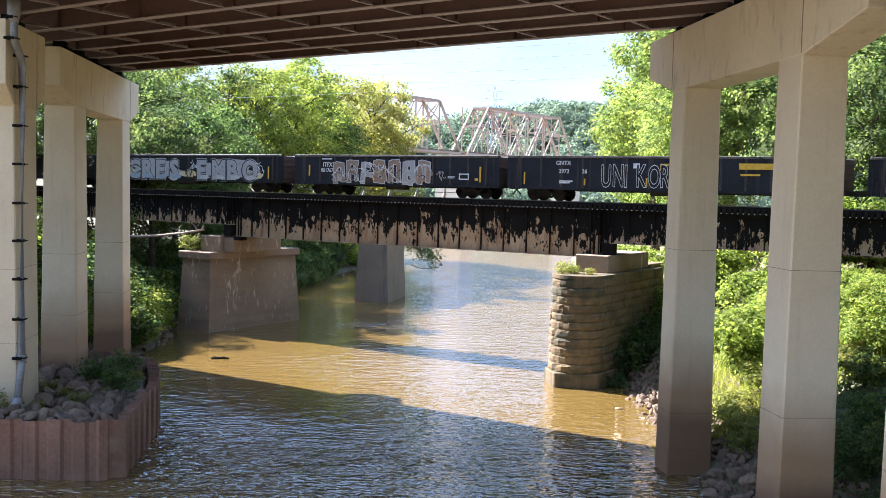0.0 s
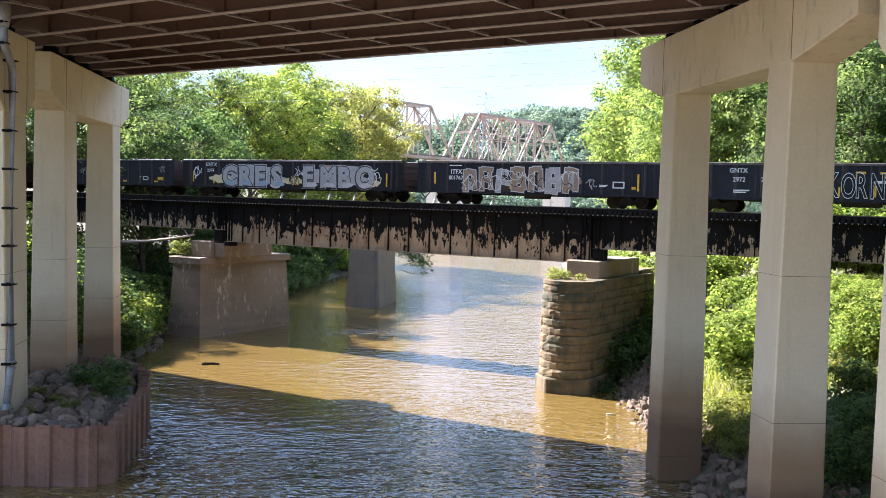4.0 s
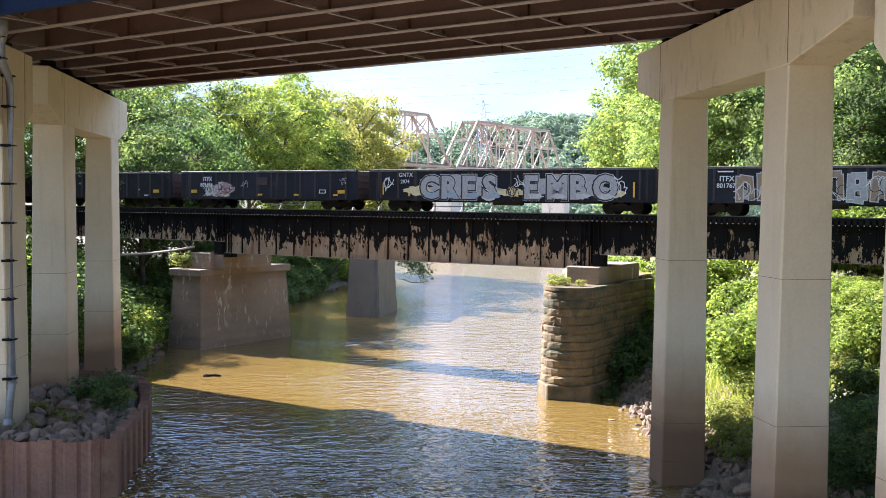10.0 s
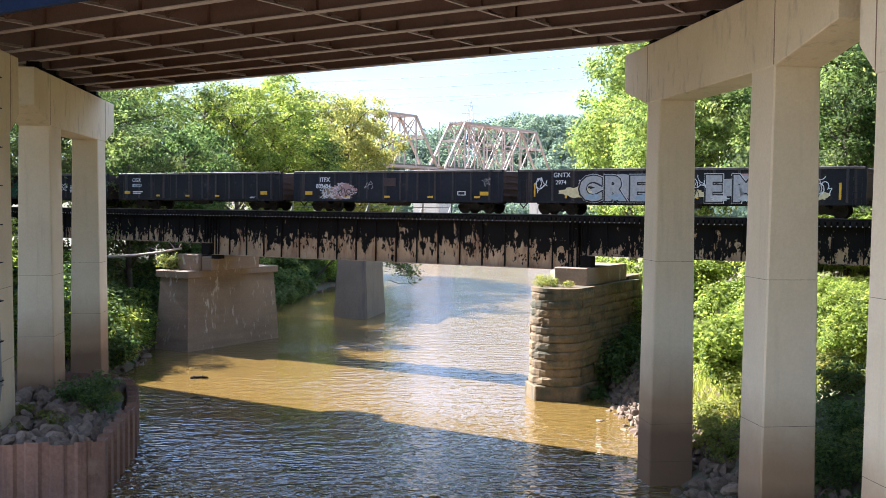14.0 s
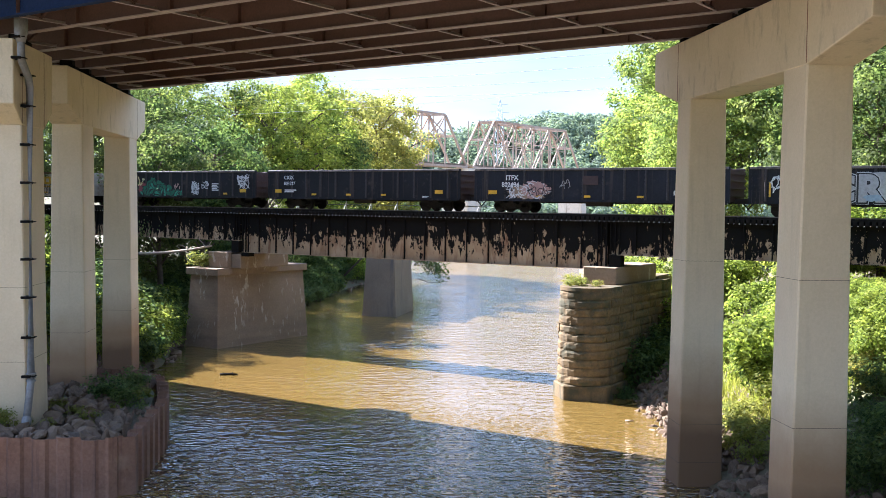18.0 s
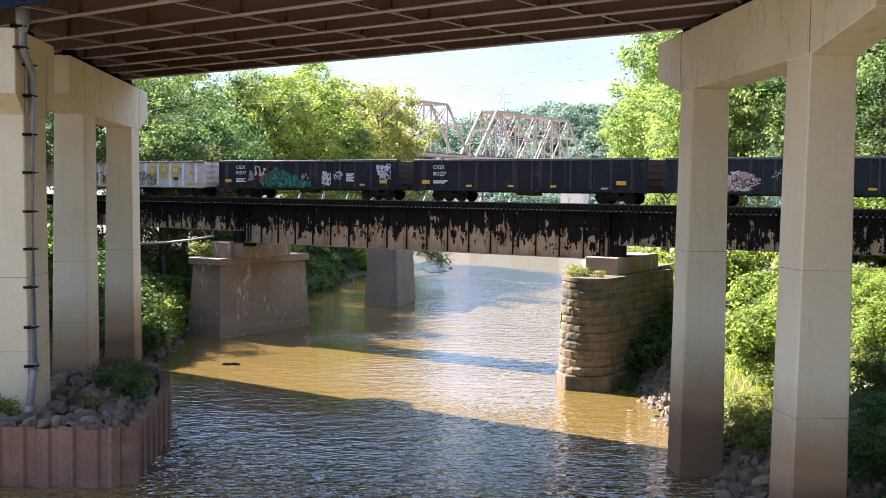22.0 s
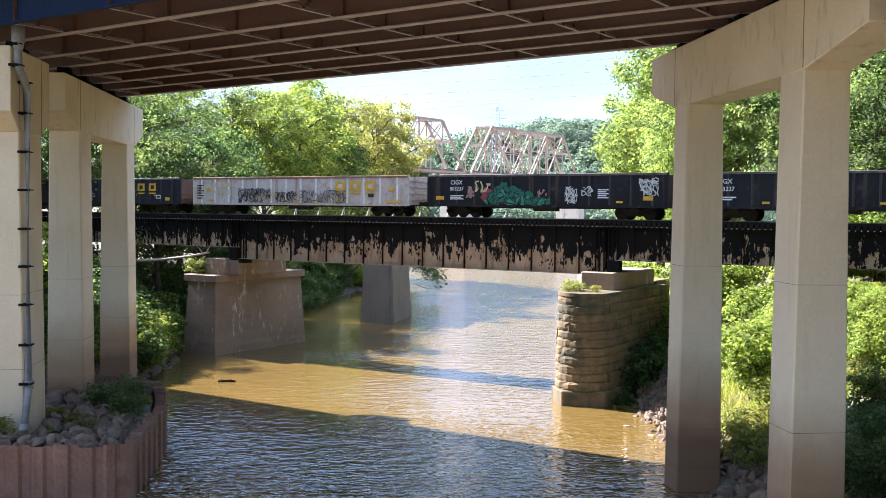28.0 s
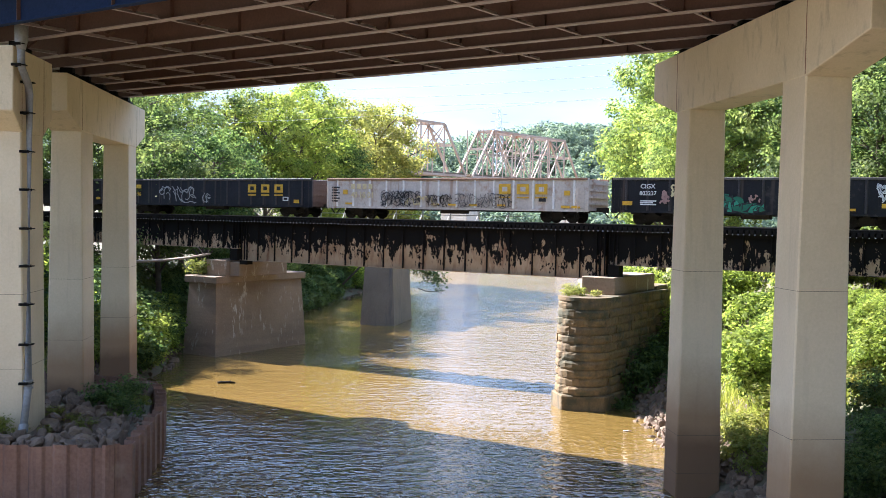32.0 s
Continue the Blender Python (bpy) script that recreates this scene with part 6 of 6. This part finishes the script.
def bank_woods():
    """Added wood on the right bank behind the eye, unseen, dimming the piers."""
    rng = np.random.default_rng(31)
    lobes = []
    while len(lobes) < 420:
        y = rng.uniform(-75, -8)
        back = rng.uniform(2.5, 30)
        x = shore(RIGHT_SHORE, y) + back
        if x * x + (y + 2) ** 2 < 150 or y > 0.8 * x:
            continue
        lobes.append((x, y, ground_height(float(x), float(y)) + rng.uniform(1, 21), rng.uniform(2.2, 3.8), rng.uniform(0.7, 1.0)))
    p, way = crown_points(rng, lobes, 1.6, 26, 0.7)
    tagged(place("bank_woods", quads_mesh(leaf_quads(p, 0.6, rng, 0.5, way), M["leaf_shaded"])), "added wood behind the eye, out of view, blocking low sky light", "woods", kind="stuff")


def low_weeds(x0, x1, y0, y1, count, seed, label):
    rng = np.random.default_rng(seed)
    lobes = []
    for _ in range(count):
        x, y = float(rng.uniform(x0, x1)), float(rng.uniform(y0, y1))
        if not in_column(x, y):
            lobes.append((x, y, ground_height(x, y) + rng.uniform(0.1, 0.45), rng.uniform(0.3, 0.65), 0.7))
    p, way = crown_points(rng, lobes, 60, 10, 0.12)
    tagged(place("weeds", quads_mesh(leaf_quads(p, 0.13, rng, 0.7, way), M["leaf_shaded"])), label, "weeds", kind="stuff")


bank_woods()
low_weeds(13.6, 22, 25, 41, 230, 41, "low weeds under the road bridge, shade put into their leaf colour")


def grass_patch(x0, x1, y0, y1, count, h, seed, label):
    rng = np.random.default_rng(seed)
    pts = np.stack([rng.uniform(x0, x1, count), rng.uniform(y0, y1, count)], 1)
    z = np.array([ground_height(float(a), float(b)) for a, b in pts])
    ok = z > 0.2
    pts, z = pts[ok], z[ok]
    n = len(pts)
    a = rng.uniform(0, 6.28, n)
    hh = h * rng.uniform(0.5, 1.3, n)
    w = 0.03
    base = np.stack([pts[:, 0], pts[:, 1], z - 0.05], 1)
    side = np.stack([np.cos(a), np.sin(a), np.zeros(n)], 1) * w
    lean = np.stack([rng.normal(0, 0.35, n), rng.normal(0, 0.35, n), np.ones(n)], 1) * hh[:, None]
    q = np.stack([base - side, base + side, base + lean * 0.95 + side * 0.3, base + lean - side * 0.3], 1)
    tagged(place("grass", quads_mesh(q, M["grass"])), label, "grass", kind="stuff")


grass_patch(13.5, 32, 42, 60, 22000, 0.55, 5, "sunlit dry yellow-green bank grass")
grass_patch(-34, -20, 50, 90, 9000, 0.5, 6, "shaded green bank grass")


def hill_wood():
    """Rounded crowns, one above the other, over the far slope."""
    rng = np.random.default_rng(9)
    quads = []
    for _ in range(900):
        y = 470 + 260 * rng.uniform() ** 1.2
        x = y * rng.uniform(-0.09, 0.40)
        r = rng.uniform(5.0, 10.0)
        z = ground_height(float(x), float(y))
        for k in range(5):
            rk = r * rng.uniform(0.42, 0.7)
            o = np.array([*(rng.normal(size=2) * r * 0.45), r * rng.uniform(0.3, 1.15)])
            d = rng.normal(size=(110, 3))
            d[:, 2] = np.abs(d[:, 2]) * 1.1 - 0.25
            d /= np.linalg.norm(d, axis=1)[:, None]
            c = d * rk * rng.uniform(0.85, 1.05, (110, 1)) + o + np.array([x, y, z + 1])
            quads.append(leaf_quads(c, 1.3, rng, 0.4, d * 1.8))
    tagged(place("hill_woods", quads_mesh(np.concatenate(quads), M["leaf_hazed"])), "wooded hillside beyond the river, haze put into its leaf colour", "woods", kind="stuff")


hill_wood()


# ---- driftwood ----
def branch(points, r0, r1, label, twigs=(), name="branch", wood="driftwood"):
    n = len(points)
    th = thing(name, pose(*points[0]), label, "driftwood")
    o = Vector(points[0])
    part("stem", tube([Vector(p) - o for p in points], [r0 + (r1 - r0) * i / (n - 1) for i in range(n)], 7), M[wood], th, smooth=True)
    for a, b, r in twigs:
        part("twig", tube([Vector(a) - o, (Vector(a) + Vector(b)) / 2 - o + Vector((0, 0, 0.06)), Vector(b) - o], [r, r * 0.7, r * 0.3], 5), M[wood], th)
    return th


def overhanging_bough():
    th = thing("overhanging_bough", pose(-11.9, 130, 0), "leafy bough hanging low over the river from the bank", "bough")
    part("stem", tube([(0, 0, 2.0), (3.5, -0.6, 5.6), (8.0, -1.5, 5.4), (11.6, -2.4, 4.0)], [0.16, 0.12, 0.08, 0.02], 6), M["bark"], th, smooth=True)
    rng = np.random.default_rng(77)
    pts = np.concatenate([rng.normal((8.5 + k * 0.7, -1.6 - k * 0.2, 5.0 - k * 0.42), (0.55, 0.5, 0.6), (190, 3)) for k in range(6)])
    place("foliage", quads_mesh(leaf_quads(pts, 0.26, rng, 0.2), M["leaf_shaded"]), th)
    for k, (dx, dz) in enumerate(((0.2, -1.0), (0.5, -1.4), (0.9, -0.9))):
        part("twig", tube([(11.0, -2.2, 4.3), (11.2 + dx * 0.6, -2.3, 4.2 + dz * 0.5), (11.3 + dx, -2.4, 4.2 + dz)], [0.03, 0.02, 0.01], 4), M["bark"], th)
    return th


overhanging_bough()
R_ = lambda s, y, z: tuple(on_rail(s, y, z))
branch([R_(-31.5, -0.75, 6.72), R_(-27.5, -0.75, 6.85), R_(-25.0, -0.7, 7.05), R_(-22.6, -0.4, 7.35), R_(-20.6, -0.25, 7.7)], 0.13, 0.08, "long bleached driftwood branch lodged on the pier top",
       ((R_(-22.8, -0.4, 7.32), R_(-23.6, -0.8, 7.75), 0.04), (R_(-21.2, -0.3, 7.6), R_(-21.6, -0.6, 8.2), 0.06), (R_(-20.8, -0.3, 7.7), R_(-20.2, -0.6, 8.1), 0.03), (R_(-23.5, -0.5, 7.2), R_(-23.9, -0.8, 7.62), 0.03)))
branch([(-14.0, 66.6, 0.03), (-13.4, 66.75, 0.06), (-12.9, 66.7, 0.04)], 0.10, 0.07, "dark waterlogged log afloat on the river", (((-13.3, 66.7, 0.05), (-13.1, 66.4, 0.22), 0.04), ((-13.7, 66.7, 0.05), (-13.8, 66.4, 0.18), 0.04)), "log", "tie")
branch([(9.75, 53.9, 0.02), (10.15, 53.7, 0.07)], 0.05, 0.03, "pale stick afloat by the bank", (), "log")
branch([(8.2, 45.0, 0.02), (8.8, 44.9, 0.1), (9.5, 44.9, 0.12)], 0.03, 0.02, "bare twig standing out of the water", (((8.8, 44.9, 0.1), (9.2, 44.8, 0.35), 0.02),), "log")
branch([(-2.6, 128, 1.9), (-1.4, 127.7, 1.5), (-0.2, 127.4, 1.55), (0.7, 127.2, 1.2)], 0.05, 0.02, "bare dead branch hanging over the water", (((-0.2, 127.4, 1.55), (0.5, 127.3, 1.75), 0.04),), "branch", "bark")
branch([(-19.3, 70.2, 0.1), (-18.9, 69.7, 0.9), (-18.4, 69.4, 1.5)], 0.06, 0.03, "bleached branch leaning on the bank stones", (((-18.9, 69.7, 0.9), (-18.9, 69.3, 1.6), 0.03),))


motions()
